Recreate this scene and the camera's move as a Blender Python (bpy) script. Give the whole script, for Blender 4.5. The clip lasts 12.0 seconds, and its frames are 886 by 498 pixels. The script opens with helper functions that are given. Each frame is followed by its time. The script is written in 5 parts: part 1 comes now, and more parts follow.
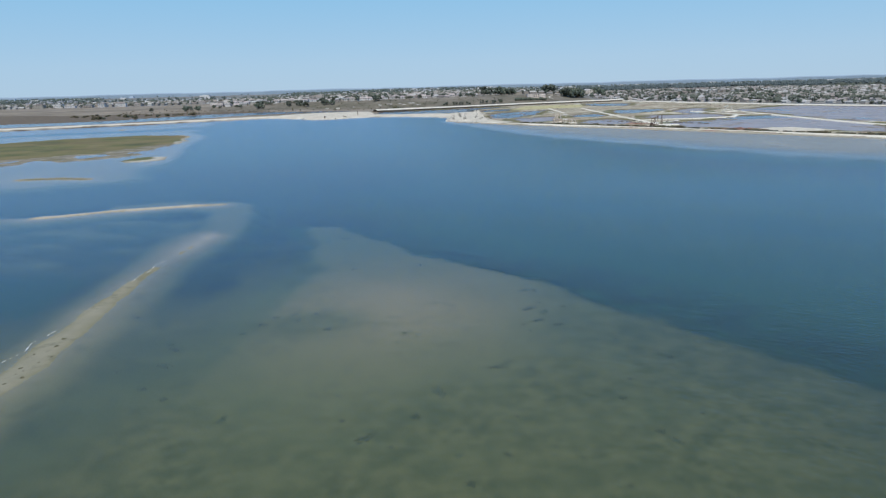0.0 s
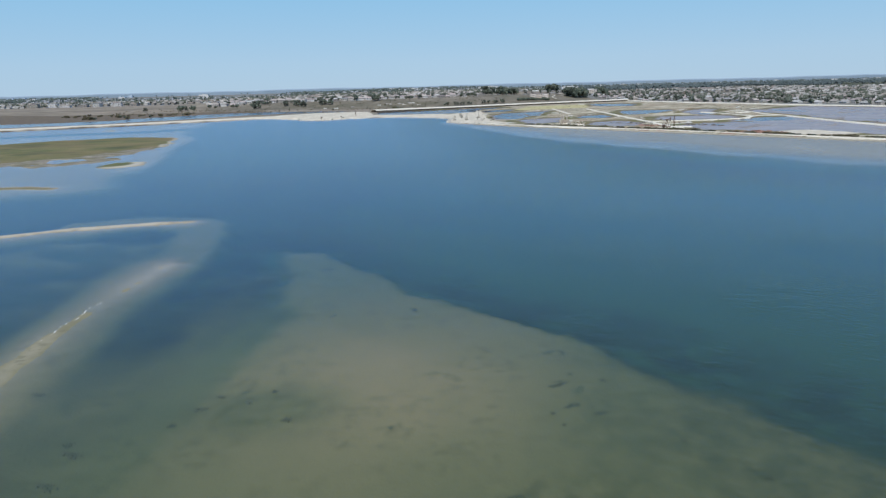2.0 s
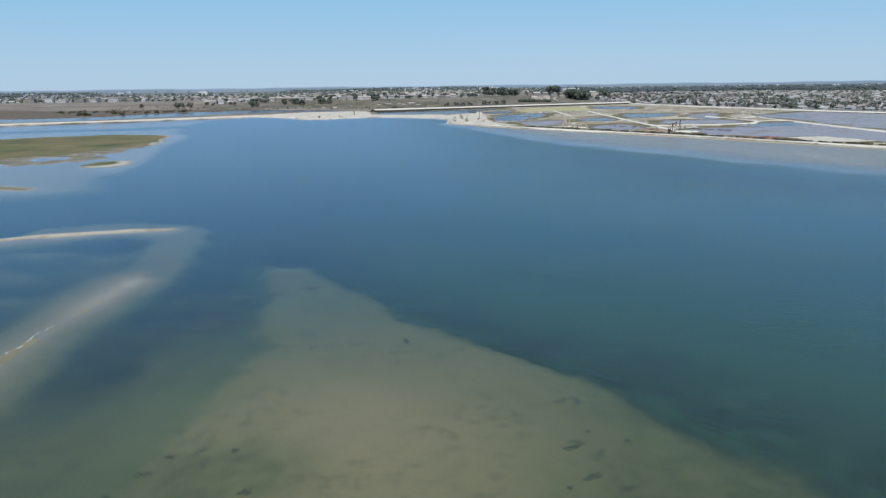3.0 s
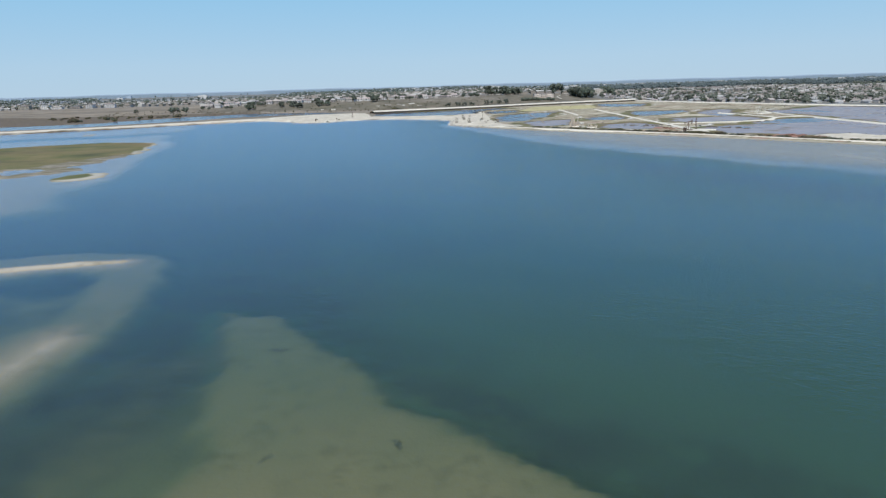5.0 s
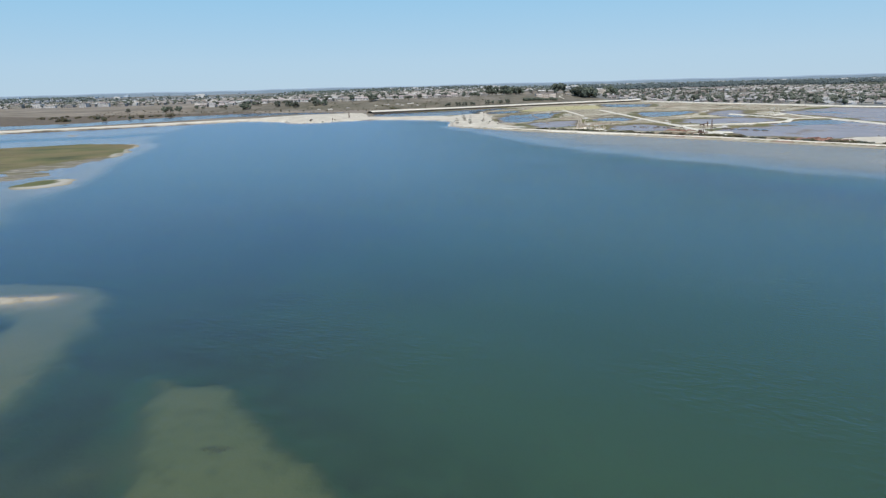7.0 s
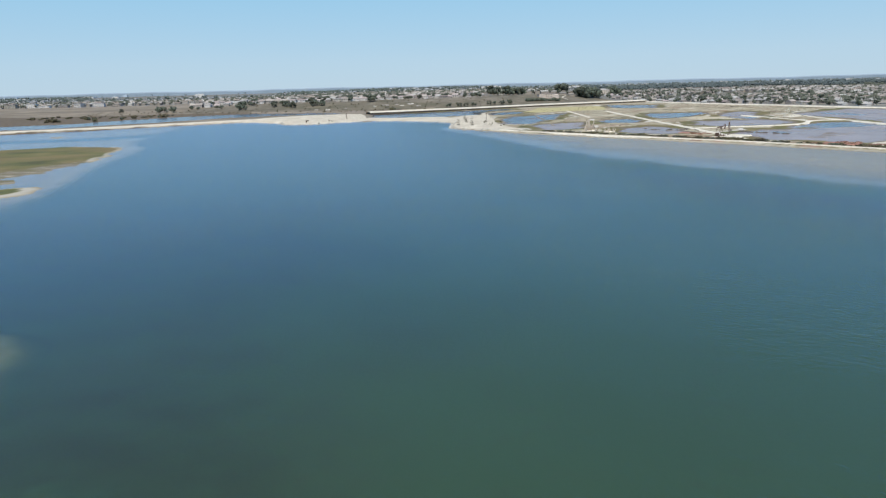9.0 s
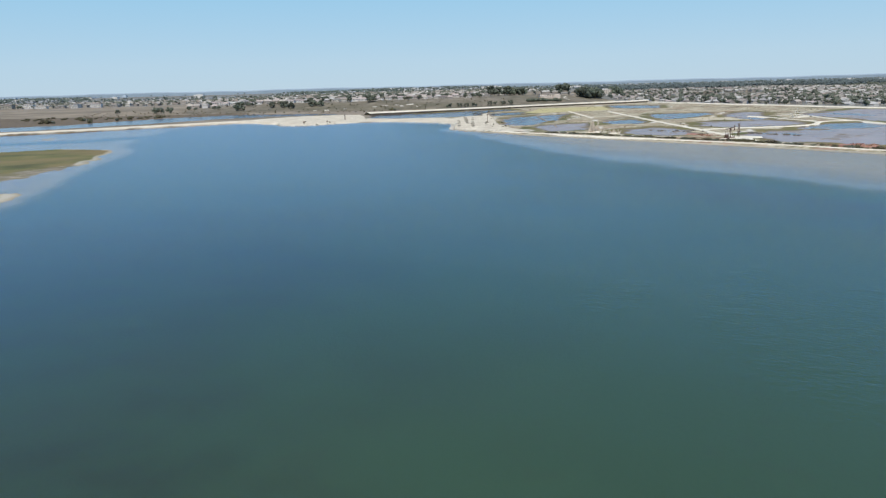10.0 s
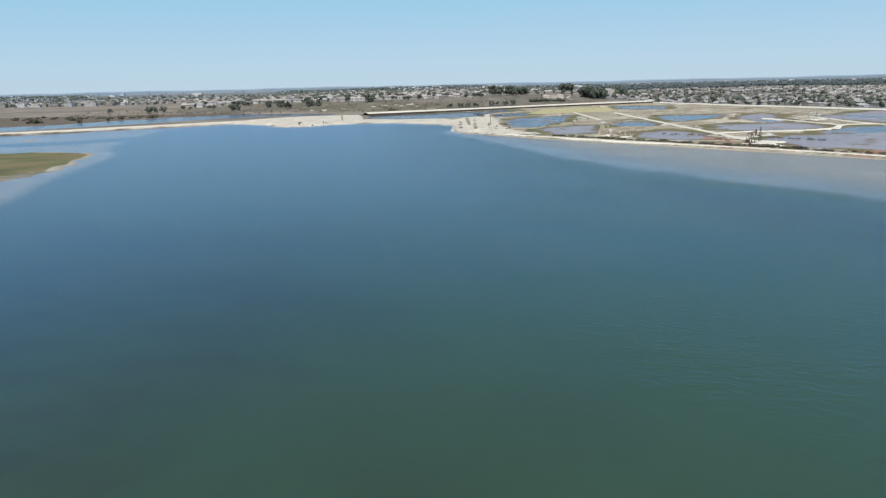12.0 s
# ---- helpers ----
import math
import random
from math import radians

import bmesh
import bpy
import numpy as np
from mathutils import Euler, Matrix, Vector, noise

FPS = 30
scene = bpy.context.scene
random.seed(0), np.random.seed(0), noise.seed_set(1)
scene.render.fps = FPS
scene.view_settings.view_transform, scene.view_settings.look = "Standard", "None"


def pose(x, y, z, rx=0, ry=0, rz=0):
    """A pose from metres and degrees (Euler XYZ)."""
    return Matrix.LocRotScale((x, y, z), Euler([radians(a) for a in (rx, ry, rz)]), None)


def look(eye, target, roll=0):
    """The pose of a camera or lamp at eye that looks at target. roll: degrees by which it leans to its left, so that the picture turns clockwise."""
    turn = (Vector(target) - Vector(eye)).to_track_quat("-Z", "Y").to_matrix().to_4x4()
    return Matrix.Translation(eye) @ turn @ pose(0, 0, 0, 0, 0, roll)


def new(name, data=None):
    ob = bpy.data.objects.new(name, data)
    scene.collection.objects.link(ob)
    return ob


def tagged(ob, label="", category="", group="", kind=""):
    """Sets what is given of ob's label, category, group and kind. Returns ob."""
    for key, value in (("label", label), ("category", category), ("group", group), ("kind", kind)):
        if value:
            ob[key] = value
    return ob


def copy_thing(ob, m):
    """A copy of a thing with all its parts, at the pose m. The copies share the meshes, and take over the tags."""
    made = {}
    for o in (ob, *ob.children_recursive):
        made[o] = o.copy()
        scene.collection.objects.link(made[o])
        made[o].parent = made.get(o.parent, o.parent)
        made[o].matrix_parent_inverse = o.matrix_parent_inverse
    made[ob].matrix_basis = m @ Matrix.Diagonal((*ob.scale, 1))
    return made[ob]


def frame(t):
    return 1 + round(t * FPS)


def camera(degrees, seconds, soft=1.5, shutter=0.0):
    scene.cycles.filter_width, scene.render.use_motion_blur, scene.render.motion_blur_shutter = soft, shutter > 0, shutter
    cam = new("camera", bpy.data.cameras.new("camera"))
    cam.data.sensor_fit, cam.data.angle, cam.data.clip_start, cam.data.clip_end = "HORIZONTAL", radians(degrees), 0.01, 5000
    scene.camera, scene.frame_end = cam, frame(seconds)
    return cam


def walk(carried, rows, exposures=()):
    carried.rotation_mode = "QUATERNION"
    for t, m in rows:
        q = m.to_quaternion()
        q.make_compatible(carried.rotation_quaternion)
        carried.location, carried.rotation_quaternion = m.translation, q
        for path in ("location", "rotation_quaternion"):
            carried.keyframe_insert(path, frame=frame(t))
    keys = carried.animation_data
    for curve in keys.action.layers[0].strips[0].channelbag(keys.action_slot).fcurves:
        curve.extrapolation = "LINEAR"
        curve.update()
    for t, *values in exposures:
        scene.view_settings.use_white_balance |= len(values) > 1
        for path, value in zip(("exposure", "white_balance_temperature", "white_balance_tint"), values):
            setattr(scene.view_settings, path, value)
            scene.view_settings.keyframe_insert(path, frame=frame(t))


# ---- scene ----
cam = camera(66.5, 12.0, soft=1.33)

# seconds, x, y, z, heading, tilt below the horizon, lean (degrees)
PATH = (
    (0, 0.00, -0.00, 36.00, 0.000, 13.563, 1.519),
    (0.5, -0.08, 7.17, 36.12, 0.000, 13.570, 1.500),
    (1, -0.07, 14.34, 36.23, -0.008, 13.580, 1.530),
    (1.5, 0.01, 21.54, 36.32, -0.030, 13.600, 1.482),
    (2, 0.16, 28.79, 36.40, -0.049, 13.617, 1.476),
    (2.5, 0.28, 36.00, 36.44, -0.070, 13.610, 1.410),
    (2.6, 0.32, 37.43, 36.45, -0.060, 13.610, 1.330),
    (2.8, 0.39, 40.29, 36.46, 0.060, 13.610, 0.770),
    (3, 0.47, 43.15, 36.47, 0.088, 13.609, 0.691),
    (3.2, 0.48, 46.11, 36.48, 0.070, 13.610, 0.720),
    (4.8, 0.57, 69.77, 36.56, -0.190, 13.622, 1.600),
    (5, 0.59, 72.73, 36.57, -0.206, 13.624, 1.646),
    (5.5, 0.54, 80.00, 36.53, -0.207, 13.627, 1.725),
    (6, 0.46, 87.21, 36.44, -0.201, 13.646, 1.745),
    (6.5, 0.41, 94.38, 36.31, -0.191, 13.660, 1.652),
    (7, 0.39, 101.53, 36.16, -0.146, 13.655, 1.490),
    (7.2, 0.37, 104.25, 36.14, -0.145, 13.655, 1.470),
    (8.8, 0.24, 126.02, 36.02, -0.165, 13.640, 1.420),
    (9, 0.22, 128.74, 36.00, -0.169, 13.639, 1.432),
    (9.5, 0.10, 135.58, 36.07, -0.197, 13.632, 1.577),
    (10, -0.06, 142.43, 36.18, -0.173, 13.632, 1.486),
    (10.5, -0.24, 149.26, 36.31, -0.036, 13.665, 0.892),
    (11, -0.42, 156.05, 36.48, 0.017, 13.671, 0.703),
    (11.5, -0.65, 162.88, 36.70, -0.069, 13.703, 1.043),
    (12, -0.89, 169.72, 36.94, -0.139, 13.712, 1.312),
)


def flight_pose(x, y, z, heading, tilt, lean):
    h, p = radians(heading), radians(tilt)
    way = Vector((math.sin(h) * math.cos(p), math.cos(h) * math.cos(p), -math.sin(p)))
    eye = Vector((x, y, z))
    return look(eye, eye + way * 100, -lean)


walk(cam, [(t, flight_pose(*row)) for t, *row in PATH], exposures=((0, -0.05, 5950, 8), (3, -0.04, 6020, 8), (5, 0.02, 6120, 8), (7, 0.05, 6220, 8), (9, 0.10, 6390, 8), (12, 0.10, 6420, 8)))

# ---- daylight ----
SUN_ELEVATION, SUN_AZIMUTH = radians(57), radians(186)   # clockwise from +y
world = bpy.data.worlds.new("sky")
scene.world = world
world.use_nodes = True
wn = world.node_tree
sky = wn.nodes.new("ShaderNodeTexSky")
sky.sky_type = "NISHITA"
sky.sun_disc = False
sky.sun_elevation, sky.sun_rotation = SUN_ELEVATION, SUN_AZIMUTH
sky.altitude, sky.air_density, sky.dust_density, sky.ozone_density = 30, 1.0, 0.0, 3.0
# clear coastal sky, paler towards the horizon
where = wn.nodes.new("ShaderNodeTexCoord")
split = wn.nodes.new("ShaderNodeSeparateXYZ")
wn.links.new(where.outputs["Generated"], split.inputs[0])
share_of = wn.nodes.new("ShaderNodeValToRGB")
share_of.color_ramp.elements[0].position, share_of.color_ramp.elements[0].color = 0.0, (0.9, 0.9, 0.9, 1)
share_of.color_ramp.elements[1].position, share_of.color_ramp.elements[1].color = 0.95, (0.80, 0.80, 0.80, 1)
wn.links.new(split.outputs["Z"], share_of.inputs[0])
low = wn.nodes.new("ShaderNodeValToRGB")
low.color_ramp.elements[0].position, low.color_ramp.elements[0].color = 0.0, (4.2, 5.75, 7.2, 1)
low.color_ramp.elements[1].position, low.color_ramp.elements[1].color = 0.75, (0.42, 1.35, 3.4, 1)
# stops 0.165 to 0.31: extra blue added above the view to tint water reflections
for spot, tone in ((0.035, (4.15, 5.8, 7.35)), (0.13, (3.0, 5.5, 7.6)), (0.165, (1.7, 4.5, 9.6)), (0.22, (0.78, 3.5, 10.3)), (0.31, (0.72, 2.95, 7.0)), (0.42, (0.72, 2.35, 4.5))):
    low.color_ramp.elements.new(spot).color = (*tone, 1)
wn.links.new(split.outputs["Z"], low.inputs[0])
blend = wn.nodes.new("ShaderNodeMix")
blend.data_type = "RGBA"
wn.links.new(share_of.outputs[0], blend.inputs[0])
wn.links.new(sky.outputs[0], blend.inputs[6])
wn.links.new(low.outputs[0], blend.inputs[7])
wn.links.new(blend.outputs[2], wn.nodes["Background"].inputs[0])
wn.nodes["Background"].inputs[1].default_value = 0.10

sun_data = bpy.data.lights.new("sun", "SUN")
sun_data.energy, sun_data.angle, sun_data.color = 4.0, radians(0.55), (1.0, 0.95, 0.88)
sun = new("sun", sun_data)
toward = Vector((math.sin(SUN_AZIMUTH) * math.cos(SUN_ELEVATION), math.cos(SUN_AZIMUTH) * math.cos(SUN_ELEVATION), math.sin(SUN_ELEVATION)))
sun.matrix_world = look(toward * 400, (0, 0, 0))


# ---- materials ----
class Nodes:
    """A short hand for building one material."""

    def __init__(self, name):
        self.mat = bpy.data.materials.new(name)
        self.mat.use_nodes = True
        self.tree = self.mat.node_tree
        self.bsdf = self.tree.nodes["Principled BSDF"]
        self.out = self.tree.nodes["Material Output"]

    def add(self, kind, **values):
        node = self.tree.nodes.new(kind)
        for key, value in values.items():
            node.inputs[key].default_value = value
        return node

    def link(self, a, b):
        self.tree.links.new(a, b)

    def place(self):
        return self.tree.nodes.new("ShaderNodeNewGeometry").outputs["Position"]

    def noise(self, scale, detail=4.0, rough=0.55, stretch=(1, 1, 1), turn=0.0, local=False):
        m = self.add("ShaderNodeMapping")
        m.vector_type = "TEXTURE"
        m.inputs["Scale"].default_value = [1 / k for k in stretch]
        m.inputs["Rotation"].default_value = (0, 0, turn)
        src = self.tree.nodes.new("ShaderNodeTexCoord").outputs["Object"] if local else self.place()
        self.link(src, m.inputs["Vector"])
        n = self.add("ShaderNodeTexNoise", Scale=scale, Detail=detail, Roughness=rough)
        self.link(m.outputs[0], n.inputs["Vector"])
        return n.outputs["Fac"]

    def ramp(self, fac, stops):
        r = self.tree.nodes.new("ShaderNodeValToRGB")
        marks = r.color_ramp.elements
        ends = (marks[0], stops[0]), (marks[1], stops[-1])
        for e, (pos, col) in ends:
            e.position, e.color = pos, (*col, 1)
        for pos, col in stops[1:-1]:
            marks.new(pos).color = (*col, 1)
        self.link(fac, r.inputs["Fac"])
        return r.outputs["Color"]

    def span(self, fac, a, b, c=0.0, d=1.0):
        m = self.tree.nodes.new("ShaderNodeMapRange")
        m.inputs["From Min"].default_value, m.inputs["From Max"].default_value = a, b
        m.inputs["To Min"].default_value, m.inputs["To Max"].default_value = c, d
        self.link(fac, m.inputs["Value"])
        return m.outputs["Result"]

    def mix(self, fac, a, b, mode="MIX"):
        m = self.tree.nodes.new("ShaderNodeMix")
        m.data_type, m.blend_type = "RGBA", mode
        for value, sock in ((fac, m.inputs[0]), (a, m.inputs[6]), (b, m.inputs[7])):
            if isinstance(value, (int, float)):
                sock.default_value = value
            elif isinstance(value, tuple):
                sock.default_value = (*value, 1)
            else:
                self.link(value, sock)
        return m.outputs[2]

    def math(self, op, a, b=0.0):
        m = self.tree.nodes.new("ShaderNodeMath")
        m.operation = op
        for value, sock in ((a, m.inputs[0]), (b, m.inputs[1])):
            if isinstance(value, (int, float)):
                sock.default_value = value
            else:
                self.link(value, sock)
        return m.outputs[0]

    def attr(self, name):
        a = self.tree.nodes.new("ShaderNodeAttribute")
        a.attribute_name = name
        return a.outputs["Fac"]

    def relief(self, height, distance, strength=1.0):
        b = self.add("ShaderNodeBump", Strength=strength, Distance=distance)
        self.link(height, b.inputs["Height"])
        return b.outputs["Normal"]

    def finish(self, color=None, rough=None, normal=None):
        for value, key in ((color, "Base Color"), (rough, "Roughness"), (normal, "Normal")):
            if value is None:
                continue
            if isinstance(value, tuple):
                self.bsdf.inputs[key].default_value = (*value, 1)
            elif isinstance(value, (int, float)):
                self.bsdf.inputs[key].default_value = value
            else:
                self.link(value, self.bsdf.inputs[key])
        self.bsdf.inputs["Specular IOR Level"].default_value = 0.25
        return self.mat


def plain(name, low, high, scale=3.0, rough=0.8, bump=0.01, vary=0.0, local=True):
    """A surface of two mixed tones, with grain and larger blotches; vary: how far one object differs from the next."""
    n = Nodes(name)
    fine = n.noise(scale, 5, 0.6, local=local)
    broad = n.noise(scale * 0.14, 3, 0.5, local=local)
    f = n.math("ADD", n.math("MULTIPLY", fine, 0.6), n.math("MULTIPLY", broad, 0.4))
    col = n.mix(n.span(f, 0.35, 0.65), low, high)
    if vary:
        info = n.tree.nodes.new("ShaderNodeObjectInfo")
        h = n.tree.nodes.new("ShaderNodeHueSaturation")
        n.link(n.span(info.outputs["Random"], 0, 1, 1 - vary, 1 + vary), h.inputs["Value"])
        n.link(n.span(n.math("FRACT", n.math("MULTIPLY", info.outputs["Random"], 7.3)), 0, 1, 0.5 - vary * 0.06, 0.5 + vary * 0.06), h.inputs["Hue"])
        n.link(col, h.inputs["Color"])
        col = h.outputs["Color"]
    return n.finish(col, rough, n.relief(fine, bump) if bump else None)


def make_ground_material():
    """Bay floor by depth, bars of sand, mud, salt marsh, dry grass and bare earth, by what lies where."""
    n = Nodes("ground")
    z = n.tree.nodes.new("ShaderNodeSeparateXYZ")
    n.link(n.place(), z.inputs[0])
    z = z.outputs["Z"]
    blot = n.noise(0.035, 5, 0.6)
    mid = n.noise(0.16, 5, 0.6)
    fine = n.noise(1.3, 5, 0.65)
    # bay floor: pale sand in the shallows, then film of algae, then dark silt
    zz = n.math("ADD", z, n.math("MULTIPLY", n.math("SUBTRACT", mid, 0.5), 0.16))
    floor = n.ramp(n.span(zz, -2.6, 0.4), [
        (0.0, (0.044, 0.091, 0.051)), (0.30, (0.045, 0.092, 0.052)), (0.48, (0.070, 0.090, 0.050)),
        (0.60, (0.112, 0.132, 0.064)), (0.72, (0.178, 0.168, 0.086)), (0.80, (0.222, 0.194, 0.106)),
        (0.855, (0.275, 0.235, 0.142)), (0.880, (0.350, 0.305, 0.217)), (0.91, (0.425, 0.372, 0.280)), (0.95, (0.50, 0.445, 0.350))])
    algae = n.mix(n.span(n.noise(0.33, 5, 0.65), 0.38, 0.64), (0.092, 0.102, 0.048), (0.142, 0.144, 0.068))
    floor = n.mix(n.math("MULTIPLY", n.attr("algae"), n.span(blot, 0.18, 0.46)), floor, algae)
    fleck = n.math("MULTIPLY", n.span(n.noise(0.42, 5, 0.7), 0.50, 0.64), n.span(n.noise(0.07, 3, 0.6), 0.42, 0.58))
    floor = n.mix(n.math("MULTIPLY", fleck, n.math("MULTIPLY", n.math("MAXIMUM", n.attr("algae"), 0.7), 0.5)), floor, (0.042, 0.055, 0.028))
    floor = n.mix(n.math("MULTIPLY", n.attr("silt_floor"), n.span(n.math("ADD", n.math("MULTIPLY", mid, 0.6), n.math("MULTIPLY", fine, 0.4)), 0.38, 0.62, 1.0, 0.65)), floor, (0.030, 0.036, 0.029))
    floor = n.mix(n.math("MULTIPLY", n.attr("grass_bed"), n.span(mid, 0.25, 0.48)), floor, (0.027, 0.038, 0.029))
    floor = n.mix(n.math("MULTIPLY", n.span(blot, 0.48, 0.68), 0.22), floor, n.mix(1.0, floor, (1.5, 1.35, 1.3), "MULTIPLY"))
    broad = n.noise(0.007, 3, 0.5)
    floor = n.mix(n.span(broad, 0.40, 0.62, 0.0, 0.35), floor, n.mix(1.0, floor, (0.62, 0.70, 0.74), "MULTIPLY"))
    # land
    earth = n.mix(n.span(blot, 0.35, 0.65), (0.22, 0.178, 0.128), (0.32, 0.265, 0.195))
    dry = n.ramp(n.span(n.math("ADD", n.math("MULTIPLY", blot, 0.6), n.math("MULTIPLY", mid, 0.4)), 0.32, 0.68), [
        (0.0, (0.088, 0.082, 0.054)), (0.35, (0.145, 0.126, 0.090)), (0.65, (0.195, 0.165, 0.122)), (1.0, (0.28, 0.238, 0.180))])
    band = n.noise(0.013, 5, 0.62, stretch=(0.28, 1.0, 1))
    earth = n.mix(n.span(band, 0.44, 0.58, 0.0, 0.6), earth, (0.135, 0.112, 0.074))
    dry = n.mix(n.span(band, 0.47, 0.60, 0.0, 0.55), dry, (0.120, 0.108, 0.066))
    dry = n.mix(n.span(n.noise(0.05, 4, 0.65, stretch=(0.5, 1.2, 1)), 0.56, 0.66, 0.0, 0.5), dry, (0.33, 0.275, 0.20))
    marsh = n.ramp(n.span(n.math("ADD", n.math("MULTIPLY", blot, 0.65), n.math("MULTIPLY", fine, 0.35)), 0.38, 0.62), [
        (0.0, (0.080, 0.086, 0.034)), (0.4, (0.128, 0.132, 0.046)), (0.7, (0.170, 0.148, 0.058)), (1.0, (0.215, 0.172, 0.080))])
    marsh = n.mix(n.span(n.noise(0.014, 4, 0.6, stretch=(0.6, 1.2, 1)), 0.44, 0.60, 0.0, 0.7), marsh, (0.205, 0.150, 0.072))
    marsh = n.mix(n.span(n.noise(0.03, 5, 0.65, stretch=(0.4, 1.2, 1)), 0.54, 0.62, 0.0, 0.6), marsh, (0.085, 0.080, 0.036))
    bed = n.mix(n.span(mid, 0.35, 0.65), (0.23, 0.20, 0.185), (0.40, 0.355, 0.33))
    bed = n.mix(n.span(z, -0.01, 0.03, 0.0, 0.8), bed, (0.14, 0.115, 0.078))
    bed = n.mix(n.span(z, -0.10, -0.26), bed, (0.050, 0.066, 0.070))
    scrub = n.mix(n.span(mid, 0.35, 0.65), (0.095, 0.075, 0.050), (0.19, 0.145, 0.095))
    flat_far = n.noise(0.022, 6, 0.68, stretch=(0.7, 1.2, 1))
    salt = n.ramp(n.span(flat_far, 0.34, 0.66), [
        (0.0, (0.11, 0.10, 0.055)), (0.22, (0.19, 0.155, 0.085)), (0.34, (0.44, 0.385, 0.27)), (0.44, (0.24, 0.205, 0.12)), (0.53, (0.40, 0.335, 0.23)),
        (0.62, (0.50, 0.44, 0.31)), (0.72, (0.20, 0.17, 0.085)), (0.84, (0.33, 0.20, 0.14)), (1.0, (0.14, 0.125, 0.07))])
    tuft = n.noise(0.26, 4, 0.65)
    salt = n.mix(n.span(tuft, 0.54, 0.62, 0.0, 0.6), salt, (0.115, 0.105, 0.058))
    salt = n.mix(n.span(n.noise(0.10, 4, 0.65), 0.56, 0.64, 0.0, 0.8), salt, (0.55, 0.475, 0.33))
    salt = n.mix(n.span(n.noise(0.055, 4, 0.6, stretch=(0.5, 1.5, 1)), 0.55, 0.64, 0.0, 0.65), salt, (0.38, 0.245, 0.175))
    salt = n.mix(n.span(n.noise(0.032, 5, 0.65, stretch=(0.6, 1.3, 1)), 0.55, 0.63, 0.0, 0.75), salt, (0.60, 0.535, 0.40))
    mud = n.mix(n.span(mid, 0.35, 0.65), (0.165, 0.142, 0.10), (0.29, 0.25, 0.185))
    mud = n.mix(n.span(n.noise(0.10, 5, 0.6, stretch=(0.6, 1.6, 1)), 0.48, 0.58, 0.0, 0.85), mud, (0.15, 0.135, 0.062))
    mud = n.mix(n.span(n.noise(0.14, 5, 0.6, stretch=(0.6, 1.8, 1)), 0.57, 0.64, 0.0, 0.8), mud, (0.46, 0.40, 0.30))
    sand = n.ramp(n.span(n.math("ADD", n.math("MULTIPLY", mid, 0.6), n.math("MULTIPLY", fine, 0.4)), 0.33, 0.67), [
        (0.0, (0.41, 0.35, 0.255)), (0.35, (0.57, 0.50, 0.38)), (0.7, (0.68, 0.61, 0.48)), (1.0, (0.78, 0.73, 0.61))])
    sand = n.mix(n.span(n.noise(0.06, 5, 0.65), 0.42, 0.60, 0.0, 0.4), sand, (0.40, 0.33, 0.24))
    field = n.mix(n.span(mid, 0.3, 0.7), (0.42, 0.36, 0.17), (0.50, 0.44, 0.23))
    town = n.mix(n.span(mid, 0.35, 0.65), (0.125, 0.122, 0.098), (0.25, 0.235, 0.205))
    rough_edge = n.math("MULTIPLY", n.math("SUBTRACT", fine, 0.5), 0.5)

    def mask(name):
        return n.span(n.math("ADD", n.attr(name), rough_edge), 0.35, 0.65)

    col = n.mix(n.attr("land"), floor, earth)
    for name, layer in (("salt", salt), ("salt_flat", (0.50, 0.43, 0.30)), ("crust", (0.60, 0.55, 0.47)), ("bed", bed), ("mud", mud), ("dry", dry), ("town", town), ("scrub", scrub), ("marsh", marsh), ("pickleweed", n.mix(n.span(mid, 0.35, 0.65), (0.30, 0.135, 0.095), (0.42, 0.235, 0.165))), ("field", field), ("sand", sand), ("silt", (0.175, 0.15, 0.11))):
        col = n.mix(mask(name), col, layer)
    return n.finish(col, 0.9, n.relief(fine, 0.12))


